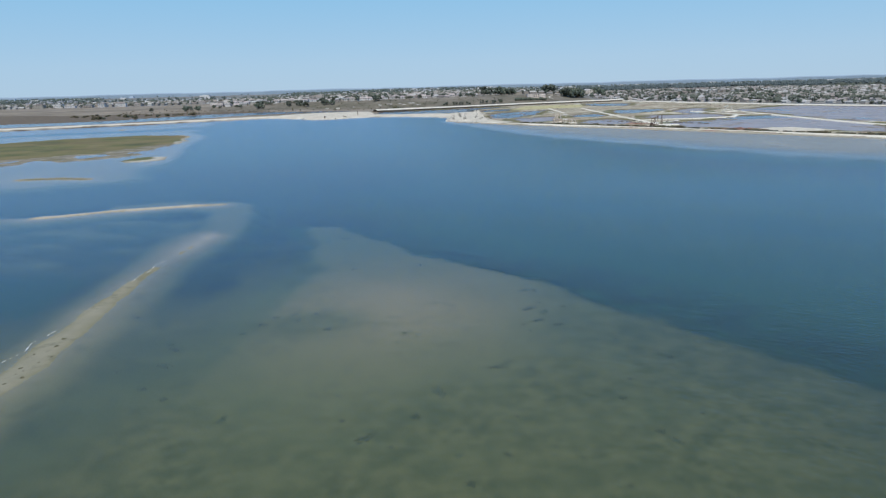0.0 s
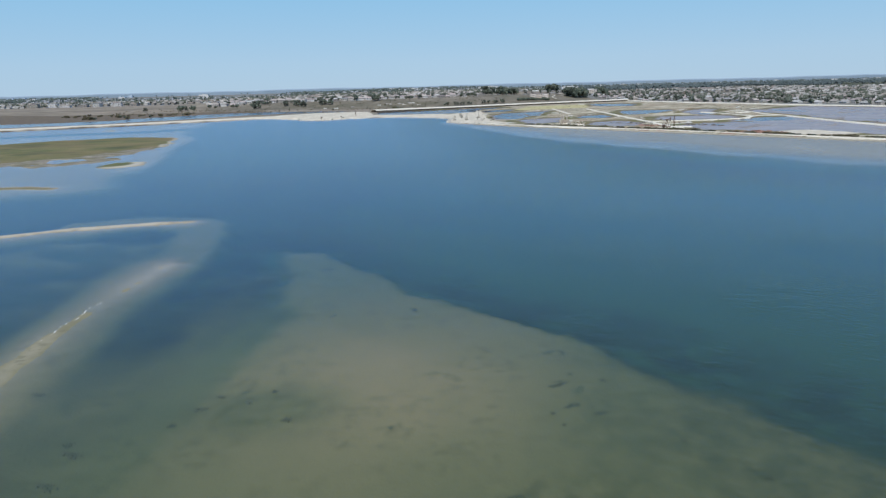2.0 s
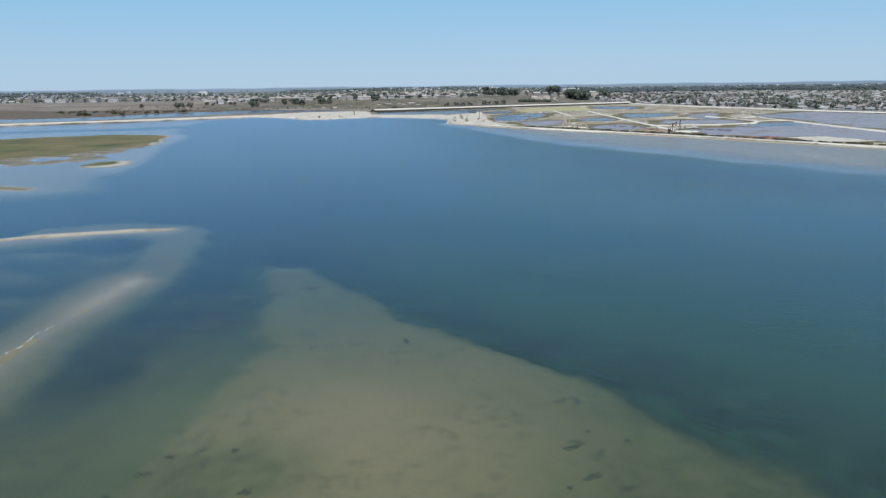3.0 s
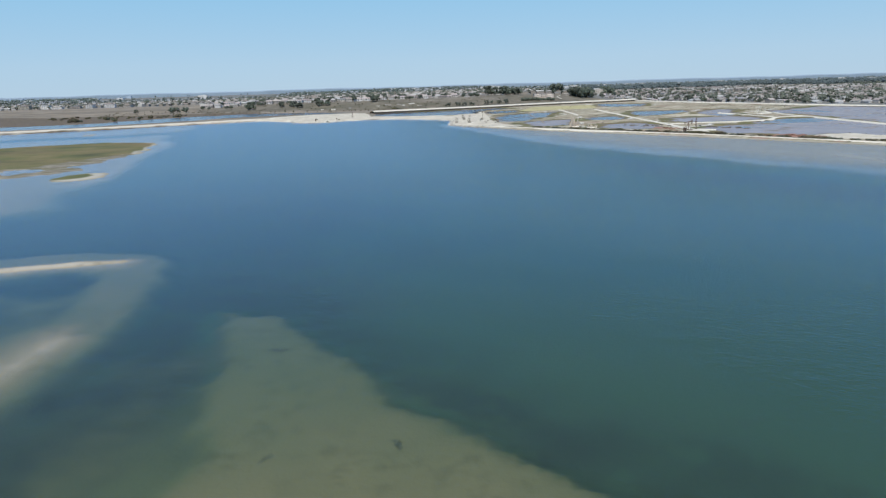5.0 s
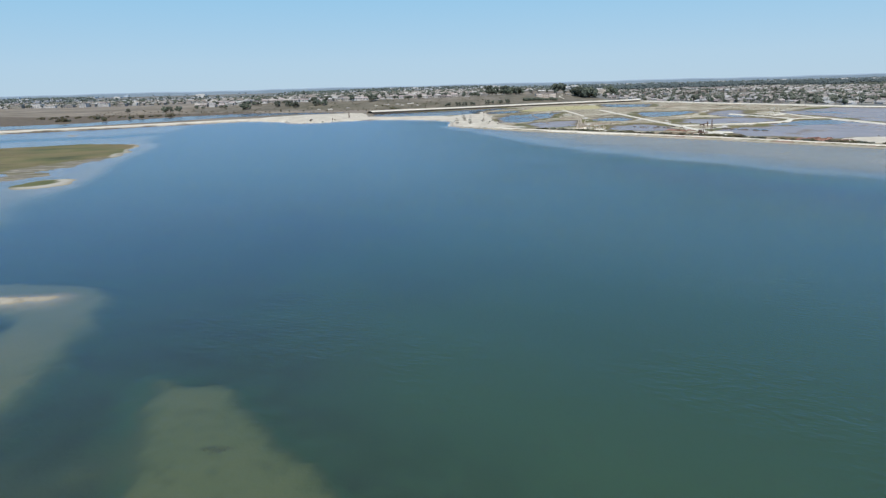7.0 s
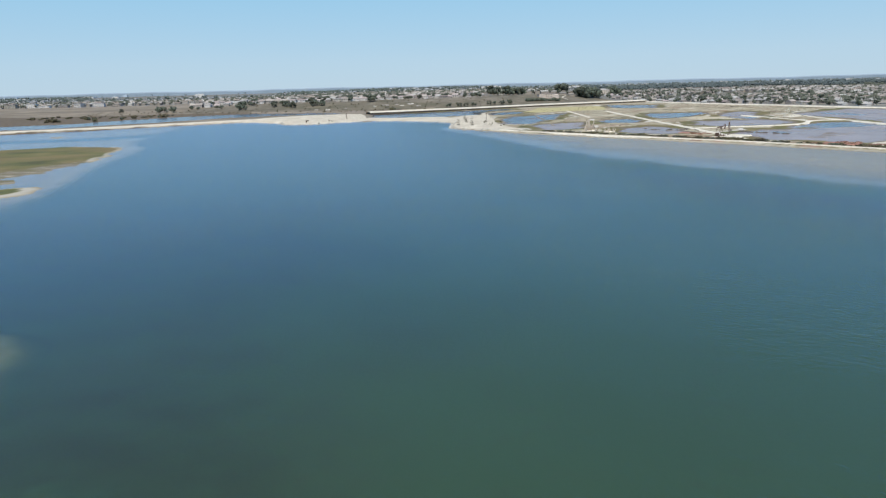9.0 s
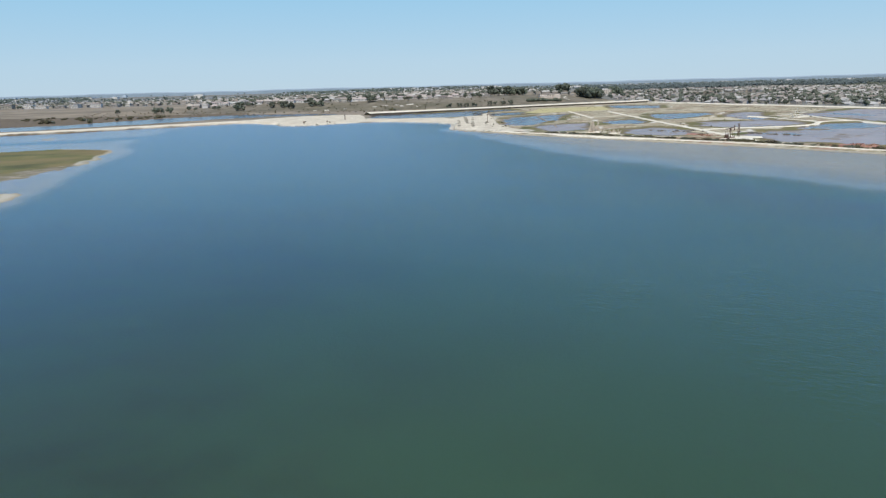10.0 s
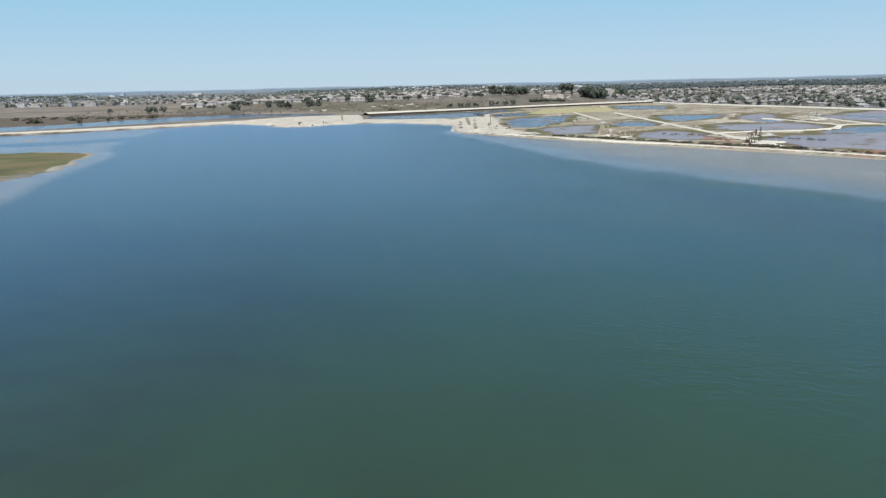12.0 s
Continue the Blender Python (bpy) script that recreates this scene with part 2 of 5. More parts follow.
def make_water(name, chop, body, veil, spread, shelter, stir):
    """Surface with ripples; below it the floor shows through, veiled by what floats in the water."""
    n = Nodes(name)
    n.tree.nodes.remove(n.bsdf)
    # short-crested wind ripples, their crests turned to the light breeze
    w1 = n.noise(1.0, 2, 0.5, stretch=(0.62, 1.2, 1.0), turn=radians(-38))
    w2 = n.noise(0.28, 3, 0.6, stretch=(0.6, 1.1, 1.0), turn=radians(-18))
    w3 = n.noise(2.3, 2, 0.5, stretch=(0.6, 1.2, 1.0), turn=radians(-46))
    h = n.math("ADD", n.math("MULTIPLY", w1, 0.50), n.math("ADD", n.math("MULTIPLY", w2, 0.48), n.math("MULTIPLY", w3, 0.14)))
    gust = n.span(n.noise(0.018, 3, 0.55, stretch=(0.7, 1.3, 1), turn=radians(-30)), 0.32, 0.68, 0.35, 1.3)
    h = n.math("MULTIPLY", n.math("MULTIPLY", h, gust), n.attr("chop"))
    bump = n.relief(h, chop)
    fres = n.add("ShaderNodeFresnel", IOR=1.333)
    n.link(bump, fres.inputs["Normal"])
    clear = n.add("ShaderNodeBsdfTransparent", Color=(0.97, 0.99, 0.985, 1))
    murk = n.add("ShaderNodeBsdfDiffuse", Color=(*body, 1))
    under = n.tree.nodes.new("ShaderNodeMixShader")
    n.link(n.span(n.attr("depth"), 0.05, 1.2, 0.0, veil), under.inputs[0])
    stirred = n.add("ShaderNodeBsdfDiffuse", Color=(*stir, 1))
    cloudy = n.tree.nodes.new("ShaderNodeMixShader")
    n.link(n.math("MULTIPLY", n.attr("turbid"), n.span(n.noise(0.03, 4, 0.6, stretch=(1, 0.6, 1)), 0.3, 0.7, 0.55, 1.0)), cloudy.inputs[0])
    n.link(under.outputs[0], cloudy.inputs[1])
    n.link(stirred.outputs[0], cloudy.inputs[2])
    gloss = n.add("ShaderNodeBsdfGlossy", Color=(1, 1, 1, 1), Roughness=spread)
    n.link(bump, gloss.inputs["Normal"])
    top = n.tree.nodes.new("ShaderNodeMixShader")
    n.link(clear.outputs[0], under.inputs[1])
    n.link(murk.outputs[0], under.inputs[2])
    # wave crests hide part of the mirror at low angles
    hide = n.math("MULTIPLY", n.span(n.attr("chop"), 1.0, 2.0, 1.0, 5.0), shelter)
    share = n.math("DIVIDE", fres.outputs[0], n.math("ADD", n.math("MULTIPLY", fres.outputs[0], hide), 1.0))
    share = n.math("MULTIPLY", share, n.span(n.attr("turbid"), 0, 1, 1.0, 0.35))
    n.link(share, top.inputs[0])
    n.link(cloudy.outputs[0], top.inputs[1])
    n.link(gloss.outputs[0], top.inputs[2])
    n.link(top.outputs[0], n.out.inputs["Surface"])
    return n.mat


GROUND = make_ground_material()
WATER = make_water("bay_water", 0.19, (0.050, 0.090, 0.047), 0.25, 0.24, 0.32, (0.34, 0.312, 0.235))
POND = make_water("pond_water", 0.14, (0.24, 0.26, 0.28), 0.4, 0.16, 0.7, (0.35, 0.31, 0.305))
CHANNEL_WATER = make_water("channel_water", 0.05, (0.20, 0.195, 0.19), 0.80, 0.16, 0.5, (0.2, 0.18, 0.15))


# ---- plan ----
def smooth(a, b, v):
    t = np.clip((v - a) / (b - a), 0, 1)
    return t * t * (3 - 2 * t)


def line_gap(x, y, pts):
    """Distance to a line of points, and how far along it (0 to 1 per leg, summed) the nearest place is."""
    best, along = np.full(x.shape, 1e9), np.zeros(x.shape)
    for k in range(len(pts) - 1):
        (ax, ay), (bx, by) = pts[k], pts[k + 1]
        dx, dy = bx - ax, by - ay
        u = np.clip(((x - ax) * dx + (y - ay) * dy) / (dx * dx + dy * dy), 0, 1)
        d = np.hypot(x - ax - u * dx, y - ay - u * dy)
        hit = d < best
        best[hit], along[hit] = d[hit], (k + u)[hit]
    return best, along


def area_gap(x, y, pts):
    """Signed distance to the edge of an area: positive inside."""
    d, _ = line_gap(x, y, [*pts, pts[0]])
    inside = np.zeros(x.shape, bool)
    for k in range(len(pts)):
        (ax, ay), (bx, by) = pts[k], pts[(k + 1) % len(pts)]
        if ay == by:
            continue
        cross = ((ay > y) != (by > y)) & (x < (bx - ax) * (y - ay) / (by - ay) + ax)
        inside ^= cross
    return np.where(inside, d, -d)


def wander(x, y, size, seed=0.0):
    """Cheap smooth unevenness, about -1 to 1."""
    a, b = x / size + seed, y / size - seed * 1.7
    return (np.sin(a * 2.1 + np.sin(b * 1.7 + seed) * 1.3) + np.sin(b * 2.6 + np.sin(a * 1.3) * 1.6) + 0.6 * np.sin(a * 5.3 + b * 4.1 + np.sin(b * 3.1))
            + 0.4 * np.sin(a * 9.7 - b * 8.3 + np.sin(a * 6.0))) / 3.0


SHORE_EAST = [(420, 150), (300, 322), (259, 390), (234, 421), (200, 463), (168, 505), (133, 547), (105, 582), (63, 628), (42, 660), (19, 690), (9, 715)]
SHORE_NORTH = [(9, 715), (10, 770), (6, 805), (-3, 820), (-20, 836), (-52, 861), (-72, 862), (-92, 857), (-104, 853), (-113, 846), (-125, 829), (-140, 826), (-152, 828), (-161, 836), (-174, 866)]
SHORE_WEST = [(-174, 866), (-215, 905), (-233, 909), (-278, 872), (-322, 842), (-358, 810), (-401, 789), (-560, 700), (-900, 480)]
BASIN = [*SHORE_EAST, *SHORE_NORTH[1:], *SHORE_WEST[1:], (-2600, -200), (-2600, -2600), (2600, -2600), (2600, -400)]
SHELF_EAST = [(6, 684), (38, 573), (60, 506), (76, 461), (93, 439), (105, 415), (116, 395), (140, 356), (163, 315), (190, 289), (300, 180), (500, 200), (400, 500), (80, 700)]
SHELF_WEST = [(-250, 770), (-235, 690), (-206, 590), (-185, 515), (-171, 459), (-150, 385), (-138, 340), (-124, 292), (-140, 281), (-174, 265), (-400, 210), (-900, 300), (-900, 600), (-400, 850), (-260, 860)]
MARSH = [(-213, 582), (-226, 595), (-265, 604), (-315, 582), (-350, 545), (-520, 470), (-600, 360), (-400, 345), (-300, 380), (-250, 402), (-217, 432), (-207, 470), (-196, 497), (-200, 523), (-209, 557)]
MUD_WEST = [(-192, 500), (-180, 445), (-174, 410), (-190, 388), (-236, 356), (-400, 290), (-600, 330), (-520, 470), (-300, 480)]
MARSH_RIM = [(-228, 612), (-206, 590), (-198, 560), (-192, 530), (-188, 500), (-178, 460), (-166, 420), (-154, 378), (-154, 362)]
CREEK = [(-560, 560), (-460, 610), (-363, 670), (-285, 690), (-225, 745)]
UPPER_BAR = [(-160, 196), (-140, 204), (-126, 202), (-118, 205), (-105, 212), (-89, 217), (-72, 220)]
HOOK_FLAT = [(-69, 231), (-60.5, 222), (-58.5, 212), (-56, 203), (-54.5, 194), (-53, 182), (-52, 172), (-52, 150), (-62, 150), (-66, 165), (-67, 180), (-68, 195), (-72, 206), (-90, 209), (-112, 207), (-112, 228), (-92, 235), (-78, 234)]
LOWER_BAR = [(-59, 171), (-61, 146), (-61, 130), (-60, 117), (-58.5, 97), (-57.5, 83), (-58, 55), (-66, 10), (-88, -70)]
SHOAL = [(-39.5, 186), (-34, 184), (-28.5, 181), (-24.5, 177), (-20, 171.5), (-14, 164.5), (-9.5, 157), (-8.5, 151), (-3, 144), (3, 139), (8, 135.5), (13.5, 131.5), (20, 127), (28, 117.5), (34, 108), (41, 99), (50, 88), (60, 74), (84, 44), (110, 0), (110, -120), (-40, -120), (-50, 20), (-46, 70), (-38, 100), (-33, 125), (-31, 136), (-30, 145), (-31, 155), (-32.5, 166), (-35, 174)]
DEEP_PONDS = [
    [(54, 942), (67, 1000), (103, 1016), (98, 962), (67, 938)],
    [(64, 835), (75, 888), (101, 902), (135, 926), (142, 938), (123, 855), (105, 804), (91, 782), (78, 740), (64, 745), (59, 762)],
    [(145, 752), (157, 780), (187, 787), (180, 756), (165, 724), (144, 731)],
    [(228, 880), (245, 884), (283, 878), (272, 840), (240, 800), (209, 782), (207, 820)],
    [(247, 1178), (312, 1130), (279, 1032), (233, 1060)],
    [(290, 662), (330, 672), (322, 625), (262, 612), (250, 622)],
]
MUD_PONDS = [
    [(82, 735), (127, 750), (125, 722), (106, 668), (87, 660), (79, 662), (77, 697)],
    [(136, 653), (164, 672), (176, 632), (163, 597), (146, 593), (128, 615)],
    [(294, 846), (326, 880), (330, 852), (286, 750), (268, 726), (271, 772), (274, 800)],
    [(219, 714), (239, 730), (273, 724), (289, 704), (277, 668), (245, 654), (217, 652), (201, 668)],
    [(193, 582), (222, 604), (242, 608), (262, 612), (322, 625), (330, 560), (316, 485), (289, 435), (259, 462), (220, 505), (192, 538), (188, 570)],
    [(355, 815), (378, 828), (445, 880), (530, 800), (470, 640), (350, 530), (336, 590), (346, 705), (346, 748), (337, 772)],
]
SAND_LOT = [(219, 482), (241, 499), (255, 499), (264, 474), (268, 458), (250, 452), (232, 460), (217, 470)]
PALE_FLAT = [(226, 772), (250, 822), (285, 842), (274, 800), (278, 751), (272, 720), (249, 712), (231, 735)]
BARE_LOT = [(385, 1395), (520, 1435), (700, 1555), (780, 1650), (740, 1730), (560, 1600), (395, 1490)]
FIELD = [(103, 985), (137, 1110), (233, 1140), (213, 1015), (116, 968)]
LEVEE = [(-93, 1032), (14, 1088), (96, 1140), (187, 1196), (277, 1236), (341, 1272)]
FAR_ROAD = [(341, 1272), (357, 1210), (386, 1105), (420, 1005), (466, 880), (540, 760), (700, 560)]
CHANNEL = [(-900, 640), (-700, 735), (-515, 832), (-440, 858), (-345, 955), (-290, 1040), (-230, 1080), (-150, 1085), (-140, 1120), (-240, 1168), (-314, 1182), (-382, 1128), (-428, 1058), (-462, 975), (-520, 950), (-620, 930), (-760, 880)]

GULLIES = [[(15, 734), (16, 790), (17, 846)], [(24, 777), (25, 850), (26, 920)], [(27, 730), (30, 810), (34, 895)], [(38, 726), (41, 770), (43, 806)]]
BACKWATER = [(-92, 1036), (-84, 952), (-51, 925), (4, 925), (30, 946), (47, 960), (60, 1045), (104, 1080), (92, 1132), (14, 1080)]
PALE_PLAIN = [(-1400, 2900), (-700, 2900), (-1000, 4700), (-2300, 4700)]


def land_height(x, y):
    """The ground past the shores: dry flats, the bluff with its mesa, and the slow rise to the horizon."""
    z = 0.55 + 0.18 * wander(x, y, 60, 2.0)
    edge = np.interp(x, [-1500, -700, -470, -380, -100, 80, 140, 230, 400], [1150, 1120, 1200, 1245, 1205, 1215, 1260, 1330, 1500])
    crown = np.interp(x, [-1500, -700, -480, -330, -60, 130, 230, 330, 450], [5, 5, 9, 13, 14, 15, 14, 7, 3])
    foot = np.interp(x, [-1500, -480, -330, 0, 450], [500, 260, 150, 120, 200])
    step = smooth(0, 1, (y - edge + 40) / foot)
    z = z + (crown - 0.5) * step + step * 0.7 * wander(x, y, 45, 5.0)
    far = smooth(1700, 4800, np.hypot(x, y))
    return z + far * 5


def rise(low, high, share):
    return np.maximum(low, low + (high - low) * share)


def plan(x, y):
    """Height of the ground and the shares of its covers."""
    bay = area_gap(x, y, BASIN) + 2.5 * wander(x, y, 14, 1.0) * smooth(500, 700, y)
    land = land_height(x, y)
    # floor of the bay
    deep = -2.35 + 0.12 * wander(x, y, 40, 3.0)
    floor = deep
    wob = 14 * wander(x, y, 26, 7.1) + 5 * wander(x, y, 9, 3.4)
    lee = np.interp(y, [-200, 20, 60, 120, 175], [-170, -150, -95, -72, -64])
    reach = np.interp(y, [40, 80, 110], [22, 10, -18])
    near = smooth(170, 138, y + 0.5 * wob) * smooth(36, 0, x - reach + 0.6 * wob) * smooth(-28, 16, x - lee + wob)
    # dark trough along the foot of the lower bar
    trough = smooth(-54, -50.5, x + 1.2 * wander(x, y, 8, 2.9)) * smooth(-39, -47, x + 2.5 * wander(x, y, 12, 5.1)) * smooth(104, 136, y) * smooth(190, 178, y)
    floor = np.maximum(floor, -2.3 + near * (1.30 + 0.26 * smooth(142, 112, y)) * (1 - 0.42 * trough))
    # low silt bank between the bar and the shoal
    bank_x = np.interp(y, [120, 150, 175, 190], [-42, -41, -40, -42])
    silt_bank = smooth(13, 3, np.abs(x - bank_x) + 4.5 * wander(x, y, 9, 2.6)) * smooth(178, 166, y + 3 * wander(x, y, 7, 0.9)) * smooth(95, 130, y)
    floor = np.maximum(floor, -2.3 + (1.0 + 0.36 * wander(x, y, 4.5, 5.3)) * silt_bank)
    se = area_gap(x, y, SHELF_EAST) + 5 * wander(x, y, 25, 1.3)
    floor = np.maximum(floor, -2.3 + 1.92 * smooth(-9, 11, se) + 0.26 * smooth(10, 60, se) + 0.05 * wander(x, y, 17, 3.3) * smooth(0, 12, se))
    brink, _ = line_gap(x, y, SHORE_EAST)
    floor = np.where((x > 0) & (brink < 24), np.maximum(floor, -2.3 + (2.18 - 0.05 * brink) * smooth(430, 560, y) * smooth(24, 14, brink)), floor)
    sw = area_gap(x, y, SHELF_WEST) + 4 * wander(x, y, 22, 2.3)
    west = -2.3 + 1.97 * smooth(-12, 16, sw) + 0.13 * smooth(5, 50, sw) + (0.09 * wander(x, y * 0.45, 26, 4.4) + 0.05 * wander(x, y, 9, 1.4) + 0.16 * smooth(540, 620, y) * wander(x, y * 0.6, 31, 2.5)) * smooth(0, 10, sw)
    creek, _ = line_gap(x, y, CREEK)
    west = west - 1.7 * smooth(24, 6, creek + 5 * wander(x, y, 30, 0.7)) * smooth(0, 20, sw)
    floor = np.maximum(floor, west)
    sh = area_gap(x, y, SHOAL) + 2.0 * wander(x, y, 11, 0.4) + 1.7 * wander(x, y, 5.2, 3.1) * smooth(60, 90, y) + 0.8 * wander(x, y, 2.3, 1.1) * smooth(100, 130, y)
    top = -0.70 - 0.08 * smooth(135, 165, y) - 0.36 * smooth(10, 48, x) * smooth(150, 110, y) + 0.50 * np.exp(-(((x + 9) / 24) ** 2 + ((y - 108) / 25) ** 2)) + 0.05 * wander(x, y, 9, 2.2)
    soft = smooth(-18, -32, x) * smooth(156, 128, y)
    floor = np.maximum(floor, -2.3 + (top + 2.3) * smooth(0, 1, (sh + 4.5 + 6 * soft) / (6.5 + 17 * soft + 8 * smooth(10, 35, x))))
    # shallows that join the two bars, open to a deeper pool on the inside
    hook = area_gap(x, y, HOOK_FLAT) + 1.3 * wander(x, y, 6, 0.3) + 0.6 * wander(x, y, 2.6, 1.9)
    inner = smooth(-60, -68, x) * smooth(211, 204, y)
    floor = np.maximum(floor, -2.3 + (1.62 + 0.10 * wander(x, y, 10, 4.1)) * smooth(-3.0 - 7 * inner, 3.0, hook))
    # silt banks inside the hook
    pocket = smooth(-58, -72, x) * smooth(-165, -140, x) * smooth(206, 198, y) * smooth(120, 145, y)
    floor = np.maximum(floor, -2.3 + pocket * (1.2 + 0.5 * wander(x, y * 1.6, 11, 3.7)))
    # bars of sand
    for pts, wide in ((UPPER_BAR, 9.5), (LOWER_BAR, 14)):
        d, u = line_gap(x, y, pts)
        u = u / (7 if pts is LOWER_BAR else len(pts) - 1)
        if pts is LOWER_BAR:
            d = d * np.where(x < -60, 1.35 - 0.5 * smooth(135, 165, y), 1.12 + 0.66 * smooth(105, 155, y))
            ridge = 0.0 + 0.13 * smooth(0.08, 0.6, u) - 0.7 * smooth(1.0, 1.14, u) + 0.03 * wander(x, y, 6, 2.2)
        else:
            ridge = 0.21 - 0.45 * smooth(0.40, 0.28, u) * smooth(0.02, 0.14, u) - 0.14 * smooth(0.88, 1.0, u)
        d = np.abs(d + 0.8 * wander(x, y, 9, 1.9) + 0.3 * wander(x, y, 3.5, 4.9))
        floor = np.maximum(floor, ridge - (0.46 if pts is LOWER_BAR else 0.58) * smooth(0.0, 0.60, d / wide) - 0.75 * smooth(0.4, 1.1, d / wide) - 1.6 * smooth(0.9, 1.9, d / wide))
    # deep hole under the upper bar
    hole = smooth(-0.15, 0.4, 1 - np.hypot((x + 83) / 12, (y - 208.3) / 5.4) + 0.15 * wander(x, y, 6, 2.8))
    floor = floor * (1 - hole) - 2.1 * hole
    # weed bar, islet, mud and marsh
    d, _ = line_gap(x, y, [(-186, 301), (-172, 303), (-157, 298)])
    weed = smooth(4.5, 1.5, d)
    floor = rise(floor, 0.10, smooth(10, 1, d))
    isl = 1 - np.hypot((x + 166) / 10, (y - 384) / 14.5) + 0.12 * wander(x, y, 8, 3.3)
    floor = rise(floor, 0.32, smooth(-0.6, 0.35, isl))
    mw = area_gap(x, y, MUD_WEST) + 9 * wander(x, y, 17, 6.1)
    floor = rise(floor, 0.02 + 0.10 * wander(x, y * 0.6, 11, 1.1), smooth(-12, 10, mw))
    rim, _ = line_gap(x, y, MARSH_RIM)
    floor = rise(floor, -0.10, smooth(12, 2, rim + 2 * wander(x, y, 9, 2.0)))
    ma = area_gap(x, y, MARSH) + 3.5 * wander(x, y, 15, 5.2)
    floor = rise(floor, 0.47, smooth(-9, 4, ma))
    side = smooth(-3, 3, bay)
    # ponds and the channel lie in the land
    pond = np.full(x.shape, -1e9)
    for pts in (*DEEP_PONDS, *MUD_PONDS):
        pond = np.maximum(pond, area_gap(x, y, pts))
    frayed = 4 * wander(x, y, 20, 7.7) + 5 * wander(x, y * 0.7, 9, 2.7)
    deep_pond = np.full(x.shape, -1e9)
    for pts in DEEP_PONDS:
        deep_pond = np.maximum(deep_pond, area_gap(x, y, pts))
    heap = area_gap(x, y, SAND_LOT) + 2 * wander(x, y, 8, 4.4)
    pond = np.minimum(pond + 2 + frayed, -heap - 2)
    ch = area_gap(x, y, CHANNEL) + 5 * wander(x, y, 25, 8.8)
    ch = np.maximum(ch, area_gap(x, y, BACKWATER) + 2 * wander(x, y, 15, 8.1))
    wet = np.maximum(pond, ch)
    film = -0.05 + 0.09 * wander(x, y * 0.8, 19, 9.1) + 0.03 * wander(x, y, 6, 4.1)
    pool = np.where(ch > pond, 1.0, np.maximum(smooth(-4, 3, deep_pond + frayed) * (1 - 0.85 * smooth(0.35, 0.7, wander(x, y * 0.55, 15, 6.2))), 0.8 * smooth(0.45, 0.75, wander(x, y * 0.5, 40, 12.4))))
    bed = film - 0.30 * pool
    land = land * (1 - smooth(-4, 3, wet)) + bed * smooth(-4, 3, wet)
    # levees along the bay
    de, _ = line_gap(x, y, SHORE_EAST[:-2])
    dw, _ = line_gap(x, y, [(px - 6, py + 16) for px, py in SHORE_WEST])
    outside = 1 - side
    land = rise(land, 1.15, smooth(17, 9, de) * smooth(0, 1, outside * 2))
    land = rise(land, 1.7, smooth(32, 20, dw))
    spit = area_gap(x, y, [*SHORE_NORTH[7:], (-240, 960), (-212, 1022), (-170, 1040), (-108, 1060), (-97, 1010), (-80, 885), (-80, 866)])
    beach = area_gap(x, y, [*SHORE_NORTH[:7], (-85, 878), (-88, 948), (-51, 921), (4, 921), (10, 890), (25, 932), (46, 938), (51, 1012), (58, 1002), (55, 862), (52, 767), (56, 715), (66, 668), (42, 655)])
    bank = np.maximum(spit, beach)
    land = rise(land, 0.25 + 1.5 * smooth(0, 25, spit), smooth(-4, 2, spit + 2 * wander(x, y, 12, 3.9)))
    land = rise(land, 0.25 + 1.0 * smooth(0, 14, beach), smooth(-4, 2, beach + 2 * wander(x, y, 12, 6.6)))
    gully = np.full(x.shape, 1e9)
    for pts in GULLIES:
        gully = np.minimum(gully, line_gap(x, y, pts)[0] + 0.8 * wander(x, y, 7, 1.6))
    gully = smooth(2.6, 1.0, gully) * (0.3 + 0.7 * smooth(-0.3, 0.3, wander(x, y, 10, 4.4)))
    land = land - 0.75 * gully * smooth(0.4, 0.9, land)
    z = np.where(side > 0.999, floor, floor * side + land * (1 - side))
    cover = {}
    dry_land = 1 - side
    cover["land"] = dry_land
    cover["grass_bed"] = smooth(-24, -7, sh) * smooth(0, -4, sh - 6 * smooth(8, 32, x)) * smooth(-42, -20, x) * smooth(192, 150, y) * side * (0.75 + 0.25 * wander(x, y, 7, 5.5))
    cover["grass_bed"] = np.maximum(cover["grass_bed"], 0.8 * smooth(-75, -25, se) * smooth(-4, -15, se) * smooth(60, 100, x) * side * (0.8 + 0.3 * wander(x, y, 12, 2.1)))
    cover["algae"] = np.clip(smooth(0, 12, sh) * (smooth(104, 76, y + 0.4 * wob + 0.3 * np.abs(x - 2) + 13 * np.exp(-((x + 14) / 13) ** 2)) + 1.2 * np.exp(-(((x + 22) / 10) ** 2 + ((y - 102) / 7) ** 2))) + 0.5 * near * smooth(2, -6, sh) + 0.9 * smooth(8, 22, x + 0.2 * wob) * smooth(126, 112, y + 0.2 * wob) * smooth(0, 6, sh), 0, 1)
